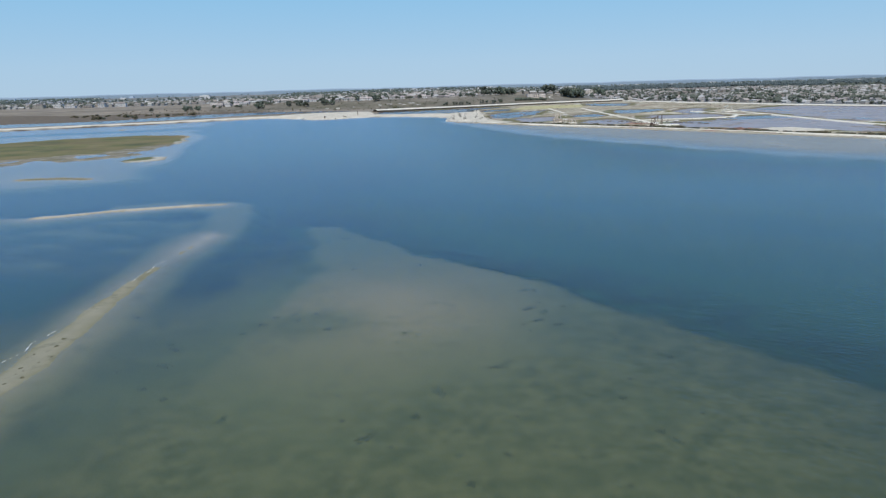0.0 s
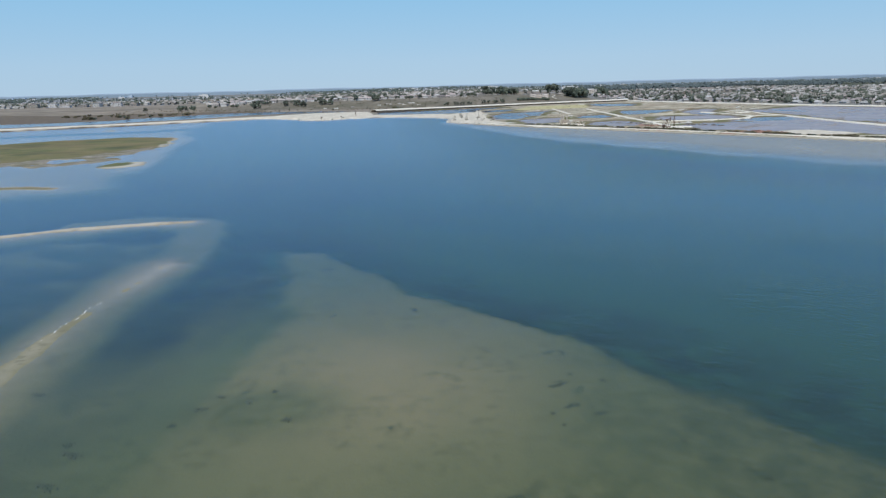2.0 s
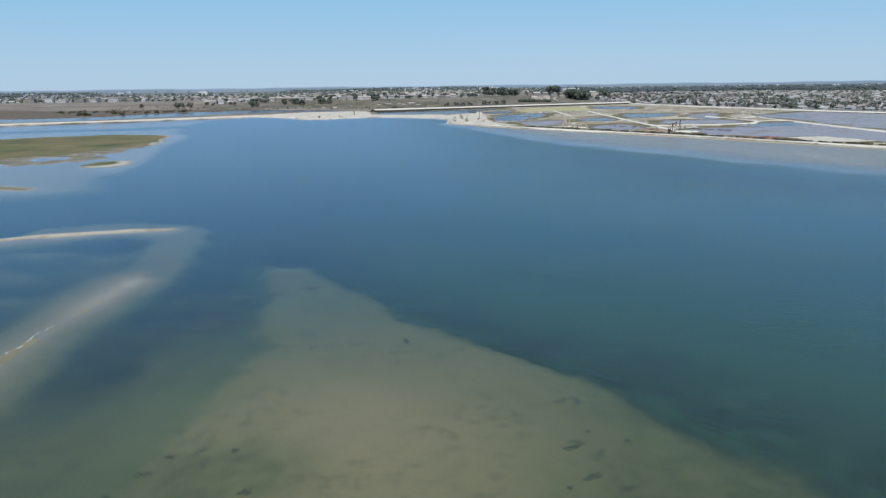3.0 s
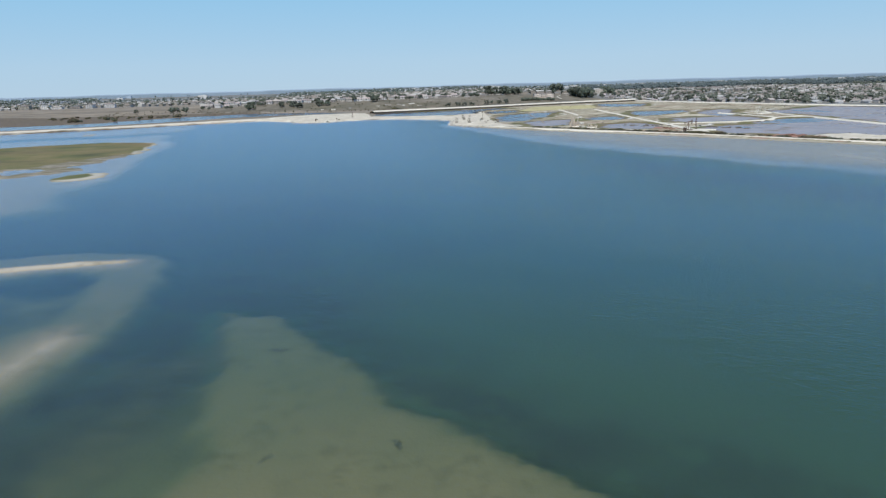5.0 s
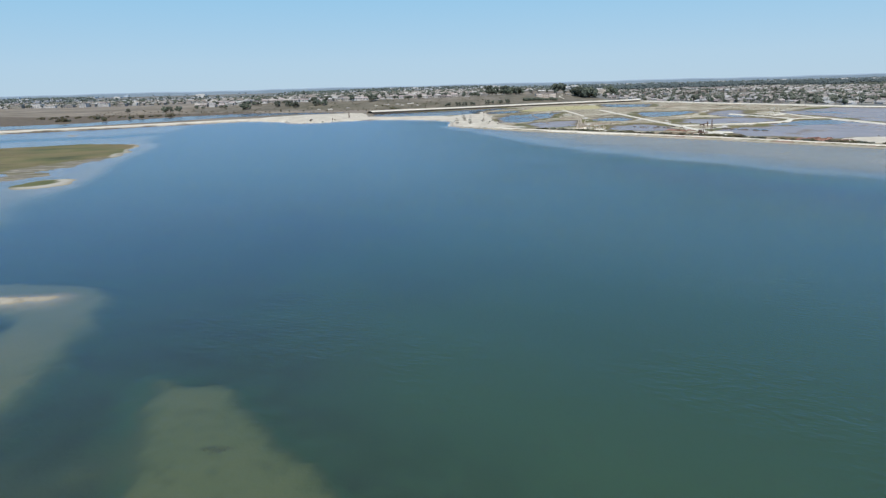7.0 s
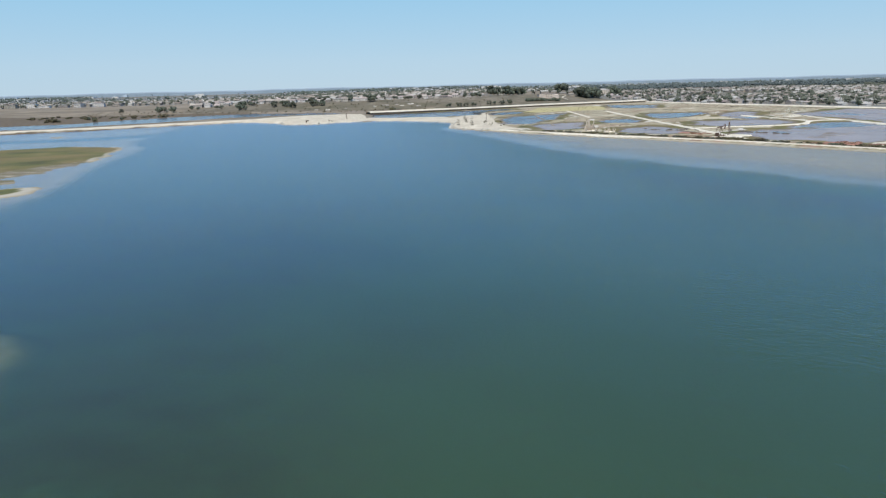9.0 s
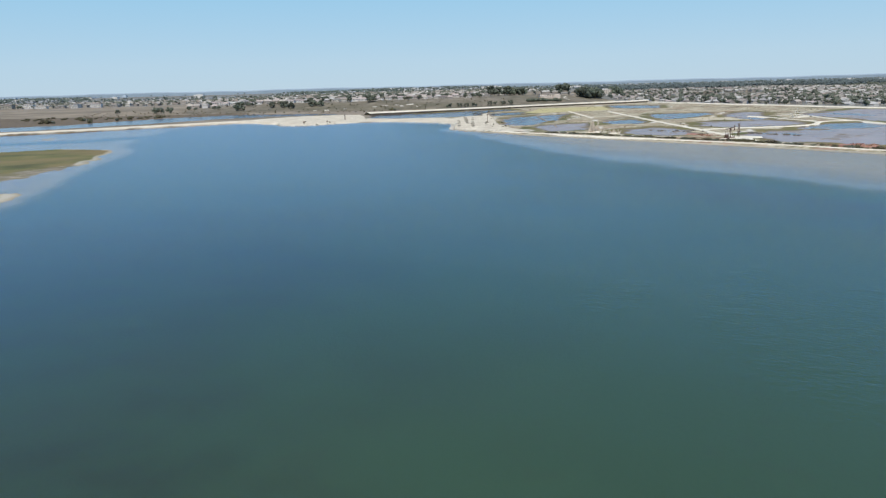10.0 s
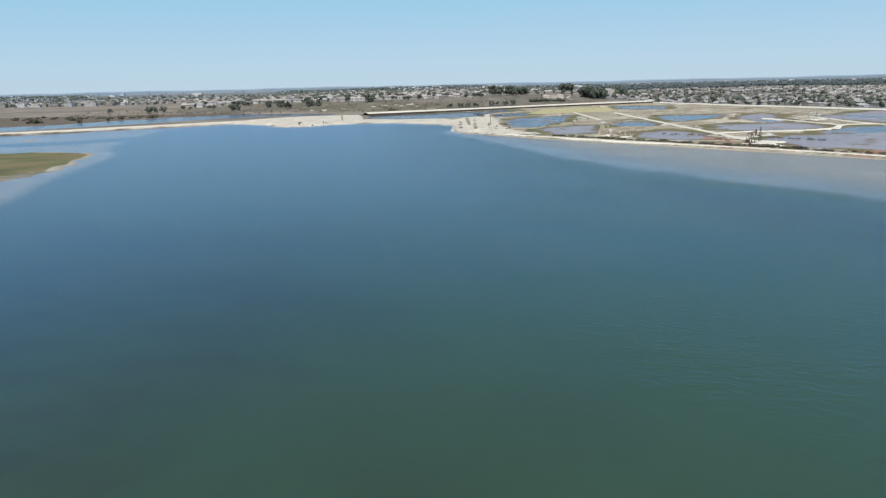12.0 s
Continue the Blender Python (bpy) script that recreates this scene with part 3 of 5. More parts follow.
    cover["silt_floor"] = np.clip(0.8 * hole + 0.45 * smooth(-29, -41, x + 0.25 * wob) * smooth(108, 126, y + 0.3 * wob) * smooth(180, 166, y) * smooth(-0.7, -1.0, z) + 0.48 * trough * smooth(-0.6, -1.0, z) + 0.34 * smooth(-26, -48, x + 0.3 * wob) * smooth(132, 104, y + 0.3 * wob) * smooth(-0.35, -0.6, z) + smooth(-1, -6, sh) * smooth(215, 188, y + 0.3 * wob) * smooth(110, 140, y + 0.3 * wob) * smooth(1, -4, hook) * smooth(-70, -62, x) * smooth(0, -26, x) * smooth(-0.9, -1.4, z) * (1 - 0.6 * silt_bank) + 0.5 * smooth(14, 60, x + wob) * smooth(130, 60, y) + 0.85 * smooth(25, -60, x + 1.5 * wob) * smooth(172, 205, y) * smooth(-1.1, -1.7, z) * smooth(420, 300, y), 0, 1) * side * (0.88 + 0.30 * wander(x * 0.6, y * 1.4, 8, 6.6))
    bluff = smooth(0.9, 2.2, land) * smooth(-1, 1, y - np.interp(x, [-1500, -480, -300, 0, 400], [960, 1100, 1150, 1120, 1250]))
    cover["dry"] = bluff * dry_land * smooth(-470, -370, x + 30 * wander(x, y, 50, 1.8))
    east_town = area_gap(x, y, [(335, 1215), (396, 1102), (430, 1012), (478, 890), (556, 772), (720, 590), (9000, 600), (9000, 9000), (250, 9000), (300, 1450)])
    cover["scrub"] = smooth(-12, 12, area_gap(x, y, [(-1300, 760), (-760, 878), (-620, 928), (-520, 948), (-462, 973), (-428, 1056), (-382, 1126), (-300, 1190), (-300, 1225), (-480, 1215), (-620, 1190), (-760, 1250), (-1300, 1300)]) + 10 * wander(x, y, 30, 6.4)) * dry_land
    cover["town"] = np.maximum(smooth(0, 50, y - np.interp(x, [-1500, -600, -480, -420, 75, 250], [1800, 1740, 1700, 1310, 1370, 1430])), smooth(0, 10, east_town)) * smooth(0.8, 1.0, dry_land)
    lot = smooth(-6, 6, area_gap(x, y, BARE_LOT))
    cover["town"] = cover["town"] * (1 - lot)
    cover["salt"] = (1 - lot) * dry_land * (1 - bluff) * (x > -60)
    cover["bed"] = np.maximum(smooth(-6, 2, wet), smooth(-30, 30, area_gap(x, y, PALE_PLAIN))) * dry_land
    red = np.maximum(1 - np.hypot((x - 216) / 12, (y - 493) / 12), 1 - np.hypot((x - 166) / 7, (y - 598) / 16))
    cover["pickleweed"] = smooth(0.0, 0.4, red + 0.35 * wander(x, y, 7, 3.3)) * dry_land
    cover["crust"] = smooth(-16, -11, wet) * smooth(-6, -9, wet) * smooth(-0.1, 0.35, wander(x, y, 28, 5.2)) * dry_land * (x > -60)
    cover["silt"] = np.clip(0.8 * gully + 0.8 * smooth(0.55, 0.2, land) * smooth(30, 22, np.minimum(dw, 30 - bank)), 0, 1) * dry_land
    cover["mud"] = np.clip(smooth(-4, 6, mw) * side + 0.7 * weed, 0, 1)
    fringe = smooth(-16, -7, wet) * smooth(2, -3, wet) * smooth(-0.5, 0.1, wander(x, y, 34, 3.7)) * dry_land * (x > -60)
    cover["scrub"] = np.maximum(cover["scrub"], fringe * smooth(-0.1, 0.3, wander(x, y, 21, 8.3)))
    rim_scrub = smooth(-8, -4.5, wet) * smooth(0, -3, wet) * smooth(-0.7, -0.1, wander(x, y, 19, 1.3)) * dry_land * (x > -60)
    cover["scrub"] = np.maximum(cover["scrub"], 0.6 * rim_scrub)
    verge = smooth(14, 17, dw) * smooth(25, 21, dw) * (0.75 + 0.5 * wander(x, y, 24, 5.7)) * (y < 880)
    cover["scrub"] = np.maximum(cover["scrub"], np.clip(verge, 0, 1))
    cover["marsh"] = np.clip(0.4 * verge + fringe + smooth(-3, 3, ma) + smooth(0.05, 0.25, isl - (x + 171) * 0.06) * side + weed * 0.6, 0, 1)
    cover["field"] = smooth(-6, 6, area_gap(x, y, FIELD) + 3 * wander(x, y, 18, 1.2)) * dry_land
    cover["salt_flat"] = smooth(-4, 4, area_gap(x, y, PALE_FLAT) + 4 * wander(x, y, 15, 2.2)) * dry_land
    cover["sand"] = np.clip(smooth(-2, 3, heap) * dry_land + smooth(-3, 5, bank) * dry_land + smooth(18, 13, dw + 2 * wander(x, y, 14, 2.4)) * dry_land, 0, 1)
    return z, cover


def steps(*runs):
    """Grid lines: runs of (start, end, spacing), joined."""
    out = []
    for a, b, s in runs:
        out.extend(np.linspace(a, b, max(2, int(round(abs(b - a) / s)) + 1))[:-1])
    out.append(runs[-1][1])
    return np.array(out)


def sheet(name, xs, ys, keep=None):
    """A grid over the lines xs and ys; returns the mesh and its flat x and y."""
    gx, gy = np.meshgrid(xs, ys)
    x, y = gx.ravel(), gy.ravel()
    nx, ny = len(xs), len(ys)
    i = (np.arange(ny - 1)[:, None] * nx + np.arange(nx - 1)[None, :]).ravel()
    quads = np.stack([i, i + 1, i + nx + 1, i + nx], 1)
    if keep is not None:
        mx, my = x[quads].mean(1), y[quads].mean(1)
        quads = quads[keep(mx, my)]
        used = np.unique(quads)
        back = np.zeros(len(x), int)
        back[used] = np.arange(len(used))
        quads, x, y = back[quads], x[used], y[used]
    mesh = bpy.data.meshes.new(name)
    mesh.vertices.add(len(x))
    mesh.loops.add(quads.size)
    mesh.polygons.add(len(quads))
    mesh.loops.foreach_set("vertex_index", quads.ravel().astype(np.int32))
    mesh.polygons.foreach_set("loop_start", np.arange(0, quads.size, 4, dtype=np.int32))
    mesh.polygons.foreach_set("use_smooth", np.ones(len(quads), bool))
    return mesh, x, y


def settle_sheet(mesh, x, y, z):
    mesh.vertices.foreach_set("co", np.stack([x, y, z], 1).astype(np.float32).ravel())
    mesh.update(calc_edges=True)
    mesh.validate()


def put_attr(mesh, name, values):
    a = mesh.attributes.new(name, "FLOAT", "POINT")
    a.data.foreach_set("value", np.asarray(values, np.float32))


def make_ground():
    xs = steps((-9000, -3000, 500), (-3000, -1200, 90), (-1200, -420, 20), (-420, -150, 3.5), (-150, 70, 1.5), (70, 380, 3), (380, 560, 6), (560, 1500, 30), (1500, 3000, 90), (3000, 9000, 500))
    ys = steps((-3000, -200, 200), (-200, 40, 12), (40, 240, 1.5), (240, 760, 3.0), (760, 1340, 4.5), (1340, 1800, 14), (1800, 3600, 60), (3600, 9000, 350))
    mesh, x, y = sheet("ground", xs, ys)
    z, cover = plan(x, y)
    settle_sheet(mesh, x, y, z)
    for name, values in cover.items():
        put_attr(mesh, name, values)
    mesh.materials.append(GROUND)
    return tagged(new("ground", mesh), "sandy bay floor, tidal flats, dry marsh and grassy bluff", "ground", kind="structure")


def make_water_sheet(name, xs, ys, keep, material, label, shelter):
    mesh, x, y = sheet(name, xs, ys, keep)
    settle_sheet(mesh, x, y, np.zeros(len(x)))
    if shelter:
        z, _ = plan(x, y)
        breeze = smooth(10, 130, x + 0.12 * y) * smooth(210, 340, y) * (0.8 + 0.4 * wander(x, y, 45, 1.7))
        lee = 0.5 + 0.5 * np.maximum(smooth(-70, 10, x), smooth(220, 300, y))
        put_attr(mesh, "chop", lee * (0.60 + 0.40 * smooth(-0.4, -1.5, z)) * (1 + 0.7 * breeze * smooth(-0.9, -1.8, z)))
        put_attr(mesh, "depth", np.maximum(-z, 0))
        put_attr(mesh, "turbid", 0.75 * smooth(2, 48, area_gap(x, y, SHELF_EAST) + 9 * wander(x, y, 30, 4.0)))
    else:
        z, _ = plan(x, y)
        put_attr(mesh, "chop", np.ones(len(x)))
        put_attr(mesh, "depth", np.full(len(x), 0.4))
        put_attr(mesh, "turbid", 0.85 * smooth(-0.32, -0.16, z))
    mesh.materials.append(material)
    return tagged(new(name, mesh), label, "water", kind="structure")


def height_at(x, y):
    """Height of the ground at one place."""
    z, _ = plan(np.array([float(x)]), np.array([float(y)]))
    return float(z[0])


make_ground()
SPLIT_LINE = [*SHORE_EAST, (20, 800), (-40, 930), (-110, 940), (-200, 935), *[(px - 6, py + 16) for px, py in SHORE_WEST[1:]]]
BAY_AREA = [*[(px + 6, py + 5) for px, py in SHORE_EAST], *SPLIT_LINE[len(SHORE_EAST):], (-2600, -200), (-2600, -2600), (2600, -2600), (2600, -400)]
make_water_sheet("water", steps((-2600, -450, 100), (-450, -150, 6), (-150, 120, 4), (120, 320, 6), (320, 2600, 120)),
                 steps((-2600, 0, 130), (0, 260, 4), (260, 960, 6)),
                 lambda x, y: area_gap(x, y, BAY_AREA) > 0, WATER, "blue-green rippled bay water over pale sandbars", True)
make_water_sheet("water", steps((30, 560, 5)), steps((420, 1220, 5)),
                 lambda x, y: (area_gap(x, y, BAY_AREA) < -4) & (area_gap(x, y, [(40, 665), (320, 300), (700, 500), (560, 900), (330, 1210), (230, 1190), (110, 1060), (40, 1050)]) > 0),
                 POND, "still shallow water in the salt marsh ponds", False)
make_water_sheet("water", steps((-900, 160, 10)), steps((620, 1220, 10)),
                 lambda x, y: (area_gap(x, y, BAY_AREA) < -6) & (np.maximum(area_gap(x, y, CHANNEL), area_gap(x, y, BACKWATER)) > -18),
                 CHANNEL_WATER, "narrow flood channel water below the bluff", False)


# ---- tools for things ----
STUCCO = plain("stucco", (0.32, 0.288, 0.245), (0.47, 0.425, 0.365), 1.2, 0.9, 0.01, 0.3)
TILE = plain("roof_tile", (0.24, 0.20, 0.175), (0.40, 0.35, 0.31), 2.5, 0.85, 0.05, 0.42)
GREY_ROOF = plain("grey_roof", (0.24, 0.23, 0.215), (0.42, 0.40, 0.37), 2.5, 0.85, 0.05, 0.42)
PALE_WALL = plain("pale_wall", (0.50, 0.47, 0.43), (0.64, 0.61, 0.57), 0.8, 0.85, 0.01, 0.12)
FOAM = plain("foam", (0.70, 0.71, 0.70), (0.82, 0.83, 0.82), 4.0, 0.7, 0.01)
TERRACE = plain("terrace_earth", (0.23, 0.175, 0.125), (0.36, 0.29, 0.215), 0.6, 0.9, 0.03)
PINK_WALL = plain("pink_stucco", (0.49, 0.42, 0.35), (0.60, 0.52, 0.44), 0.8, 0.9, 0.01, 0.1)
GLASS = plain("window_glass", (0.035, 0.042, 0.050), (0.060, 0.070, 0.080), 0.6, 0.12, 0.0, 0.3)
DOOR = plain("door_paint", (0.30, 0.26, 0.22), (0.42, 0.38, 0.34), 1.5, 0.6, 0.005, 0.4)
BARK = plain("bark", (0.085, 0.065, 0.048), (0.16, 0.125, 0.095), 4.0, 0.95, 0.05)
LEAF = plain("leaf", (0.078, 0.090, 0.066), (0.125, 0.138, 0.098), 1.5, 0.8, 0.0, 0.3)
LEAF_OLIVE = plain("olive_leaf", (0.080, 0.086, 0.064), (0.145, 0.150, 0.110), 1.5, 0.8, 0.0, 0.3)
BRUSH = plain("brush", (0.060, 0.058, 0.034), (0.130, 0.112, 0.065), 2.0, 0.9, 0.0, 0.3)
RED_BRUSH = plain("red_pickleweed", (0.24, 0.13, 0.09), (0.35, 0.21, 0.145), 2.0, 0.9, 0.0, 0.2)
DIRT = plain("dirt_road", (0.60, 0.535, 0.42), (0.78, 0.715, 0.58), 0.35, 0.95, 0.03, 0.0, False)
PILE = plain("sheet_pile", (0.060, 0.050, 0.038), (0.115, 0.095, 0.072), 1.5, 0.8, 0.02, 0.25)
RUST = plain("rusted_steel", (0.085, 0.050, 0.036), (0.16, 0.105, 0.080), 3.0, 0.7, 0.01, 0.2)
PALE_STEEL = plain("pale_painted_steel", (0.56, 0.51, 0.41), (0.68, 0.63, 0.53), 2.0, 0.5, 0.005)
DRIFT = plain("weathered_timber", (0.42, 0.35, 0.27), (0.60, 0.52, 0.42), 3.0, 0.9, 0.02, 0.15)
ROCK = plain("riprap_rock", (0.38, 0.35, 0.30), (0.58, 0.54, 0.47), 1.2, 0.9, 0.05, 0.3)
WEED = plain("eelgrass", (0.060, 0.070, 0.040), (0.102, 0.110, 0.062), 2.0, 0.9, 0.0, 0.25)
MOUND = plain("dark_mud", (0.075, 0.066, 0.055), (0.15, 0.135, 0.115), 1.0, 0.9, 0.02, 0.2, False)
# far leaf tones, paler and bluer: aerial haze put into the colour
FAR_LEAF = plain("hazy_distant_foliage", (0.090, 0.108, 0.090), (0.150, 0.172, 0.145), 0.05, 0.9, 0.0, 0.0, False)
MID_LEAF = plain("hazy_belt_foliage", (0.080, 0.098, 0.094), (0.118, 0.138, 0.132), 0.05, 0.9, 0.0, 0.0, False)
FAR_WALL = plain("distant_walls", (0.19, 0.19, 0.19), (0.47, 0.46, 0.45), 0.02, 0.9, 0.0, 0.0, False)
# the blue-grey of distance haze is painted into this base colour
FAR_LAND = plain("hazy_distant_land", (0.25, 0.31, 0.36), (0.31, 0.37, 0.42), 0.01, 0.9, 0.0, 0.0, False)
# skyline walls take their pale blue-grey from painted haze
FAR_TOWER = plain("hazy_distant_towers", (0.36, 0.42, 0.48), (0.46, 0.52, 0.58), 0.02, 0.9, 0.0, 0.0, False)


def islands(name, tones, rough=0.85):
    """One tone of several for each separate piece of a joined mesh."""
    n = Nodes(name)
    pick = n.tree.nodes.new("ShaderNodeNewGeometry").outputs["Random Per Island"]
    col = n.ramp(pick, [(k / (len(tones) - 1), c) for k, c in enumerate(tones)])
    grain = n.noise(0.8, 4, 0.6)
    col = n.mix(n.span(grain, 0.3, 0.7, 0.0, 0.35), col, (0.16, 0.14, 0.12))
    return n.finish(col, rough)


FAR_ROOF = islands("far_roof", ((0.20, 0.18, 0.155), (0.38, 0.34, 0.285), (0.25, 0.195, 0.155), (0.48, 0.44, 0.385), (0.22, 0.21, 0.19), (0.34, 0.275, 0.225), (0.60, 0.57, 0.51), (0.28, 0.25, 0.22)))
FAR_STUCCO = islands("far_stucco", ((0.24, 0.21, 0.175), (0.44, 0.39, 0.32), (0.30, 0.26, 0.21), (0.60, 0.57, 0.51), (0.36, 0.31, 0.26), (0.20, 0.18, 0.16)))


def part(name, bm, material, parent=None, label=""):
    mesh = bpy.data.meshes.new(name)
    bm.to_mesh(mesh)
    bm.free()
    mesh.materials.append(material)
    ob = new(name, mesh)
    if parent:
        ob.parent = parent
    return tagged(ob, label)


def box(bm, x0, x1, y0, y1, z0, z1, taper=0.0):
    t = taper
    v = [bm.verts.new(p) for p in ((x0, y0, z0), (x1, y0, z0), (x1, y1, z0), (x0, y1, z0), (x0 + t, y0 + t, z1), (x1 - t, y0 + t, z1), (x1 - t, y1 - t, z1), (x0 + t, y1 - t, z1))]
    for f in ((3, 2, 1, 0), (4, 5, 6, 7), (0, 1, 5, 4), (1, 2, 6, 5), (2, 3, 7, 6), (3, 0, 4, 7)):
        bm.faces.new([v[i] for i in f])


def beam(bm, a, b, r0, r1=None, sides=6):
    """A round bar from a to b."""
    a, b = Vector(a), Vector(b)
    r1 = r0 if r1 is None else r1
    way = (b - a).normalized()
    u = way.orthogonal().normalized()
    w = way.cross(u)
    rings = []
    for p, r in ((a, r0), (b, r1)):
        rings.append([bm.verts.new(p + (u * math.cos(k * math.tau / sides) + w * math.sin(k * math.tau / sides)) * r) for k in range(sides)])
    for k in range(sides):
        j = (k + 1) % sides
        bm.faces.new((rings[0][k], rings[0][j], rings[1][j], rings[1][k]))
    bm.faces.new(rings[0][::-1])
    bm.faces.new(rings[1])


def lump(bm, centre, radii, rng, rough=0.25, level=1):
    """An uneven rounded mass."""
    made = bmesh.ops.create_icosphere(bm, subdivisions=level, radius=1)["verts"]
    for v in made:
        k = 1 + rng.uniform(-rough, rough)
        v.co = Vector((v.co.x * radii[0] * k + centre[0], v.co.y * radii[1] * k + centre[1], v.co.z * radii[2] * k + centre[2]))


def leaves(bm, centre, radii, count, size, rng):
    """Small leafy sprays through a rounded space, denser towards its skin."""
    for _ in range(count):
        d = Vector((rng.gauss(0, 1), rng.gauss(0, 1), rng.gauss(0, 1))).normalized() * (rng.uniform(0.35, 1.0) ** 0.5)
        p = Vector((centre[0] + d.x * radii[0], centre[1] + d.y * radii[1], centre[2] + d.z * radii[2]))
        a = Vector((rng.gauss(0, 1), rng.gauss(0, 1), rng.gauss(0, 1))).normalized()
        b = a.orthogonal().normalized()
        c = a.cross(b)
        s = size * rng.uniform(0.6, 1.3)
        v = [bm.verts.new(p + b * s), bm.verts.new(p + c * s * 0.7), bm.verts.new(p - b * s * 0.8 + a * s * 0.3), bm.verts.new(p - c * s * 0.7)]
        bm.faces.new(v)


def heights(points):
    z, _ = plan(np.array([float(p[0]) for p in points]), np.array([float(p[1]) for p in points]))
    return [max(float(v), -3.0) for v in z]


# ---- roads, levee wall ----
def glide(pts, step=6.0):
    """A smooth line through the points."""
    out = []
    n = len(pts)
    for k in range(n - 1):
        p0, p1, p2, p3 = (Vector(pts[max(0, min(n - 1, k + j))]) for j in (-1, 0, 1, 2))
        m = max(2, int((p2 - p1).length / step))
        for i in range(m):
            t = i / m
            out.append(0.5 * (2 * p1 + (p2 - p0) * t + (2 * p0 - 5 * p1 + 4 * p2 - p3) * t * t + (3 * p1 - p0 - 3 * p2 + p3) * t ** 3))
    out.append(Vector(pts[-1]))
    return out


def make_road(name, pts, width, lift, label, skirt=1.3, surface=DIRT):
    """A dirt track on a low bank, with sloping sides down into the ground."""
    line = glide(pts)
    rng = random.Random(len(label) + len(pts))
    bm = bmesh.new()
    rings = []
    for k, p in enumerate(line):
        d = (line[min(k + 1, len(line) - 1)] - line[max(k - 1, 0)]).normalized()
        side = Vector((d.y, -d.x))
        w = width * 0.5 * rng.uniform(0.85, 1.15)
        z = max(0.45, height_at(p.x, p.y)) + lift
        row = []
        for off, dz in ((-w - skirt, -1.0), (-w, 0.0), (-w * 0.3, 0.06), (w * 0.3, 0.06), (w, 0.0), (w + skirt, -1.0)):
            q = p + side * off
            row.append(bm.verts.new((q.x, q.y, z + dz)))
        rings.append(row)
    for a, b in zip(rings, rings[1:]):
        for k in range(5):
            bm.faces.new((a[k], a[k + 1], b[k + 1], b[k]))
    ob = part(name, bm, surface)
    return tagged(ob, label, "road", kind="structure")


make_road("road", [(45, 662), (64, 634), (106, 584), (136, 550), (169, 512), (203, 468), (235, 425), (259, 394), (300, 326), (421, 154)], 3.6, 0.10, "pale dirt track along the crest of the bay levee")
make_road("road", [(156, 985), (154, 920), (152, 870), (149, 815)], 2.6, 0.35, "short pale dirt track between the ponds")
make_road("road", [(199, 960), (195, 880), (191, 800), (187, 715), (185, 650), (183, 600), (181, 562), (180, 528)], 3.4, 0.35, "pale dirt track across the ponds to an oil well")
make_road("road", [(186, 632), (212, 637), (240, 638), (262, 644), (280, 658), (297, 680), (312, 686), (326, 682), (326, 640), (323, 585), (323, 500), (330, 420)], 3.2, 0.35, "pale dirt track winding between the marsh ponds")
make_road("road", [(106, 912), (102, 840), (100, 788), (95, 706)], 0.9, -0.15, "narrow brown earth dike between two ponds", 0.35, TERRACE)
make_road("road", [(230, 1406), (222, 1385), (218, 1372), (224, 1350)], 1.6, 0.1, "pale zigzag footpath down the bluff", 0.6)
make_road("road", [(290, 790), (294, 765), (296, 725), (297, 680)], 3.0, 0.35, "pale dirt spur to the well pad")
make_road("road", [(338, 800), (333, 760), (327, 724), (326, 682)], 2.4, 0.35, "pale dirt track past the well pad")
make_road("road", FAR_ROAD, 10.0, 1.1, "wide pale service road before the houses")
make_road("road", [(-900, 497), (-560, 717), (-404, 806), (-362, 826), (-326, 858), (-283, 888), (-238, 928), (-205, 975), (-165, 1020), (-108, 1042)], 9.0, 0.15, "broad sandy levee track beside the flood channel")
make_road("road", [(172, 545), (180, 556), (190, 566)], 15.0, 0.30, "bare pale earth of the oil well pad")
make_road("road", [(306, 742), (316, 752), (326, 762)], 9.0, 0.30, "small bare earth well pad in the marsh")


def make_levee_wall():
    """Flood levee: a dark sheet pile wall with a pale road on top."""
    line = glide([(x, y, 0) for x, y in LEVEE], 11.0)
    base = new("levee_wall")
    base.location = line[0]
    tagged(base, "long flood levee, dark sheet piles under a pale road", "levee", kind="structure")
    inv = Matrix.Translation(-line[0])
    bm = bmesh.new()
    rows = []
    for k, p in enumerate(line):
        d = (line[min(k + 1, len(line) - 1)] - line[max(k - 1, 0)]).normalized()
        side = Vector((-d.y, d.x, 0))
        rows.append([bm.verts.new(inv @ (p + side * o + Vector((0, 0, z)))) for o, z in ((-0.4, 2.75), (-0.3, 3.0), (7.0, 4.1), (12, 4.2), (22, -0.2))])
    for a, b in zip(rows, rows[1:]):
        for k in range(4):
            bm.faces.new((a[k], b[k], b[k + 1], a[k + 1]))
    part("road_deck", bm, DIRT, base, "pale sloping bank and road of the levee")
    panel = None
    for a, b in zip(line, line[1:]):
        d = b - a
        if panel is None:
            bm = bmesh.new()
            n = 9
            for k in range(n):
                x0, x1 = d.length * k / n, d.length * (k + 1) / n
                box(bm, x0, x1, -0.15 - 0.22 * (k % 2), 0.15 - 0.22 * (k % 2), -0.6, 2.8)
            panel = part("panel", bm, PILE, base)
            ob, size = panel, d.length
        else:
            ob = new("panel", panel.data)
            ob.parent = base
        ob.matrix_basis = Matrix.Translation(a - line[0]) @ Matrix.Rotation(math.atan2(d.y, d.x), 4, "Z") @ Matrix.Diagonal((d.length / size, 1, 1, 1))


make_levee_wall()


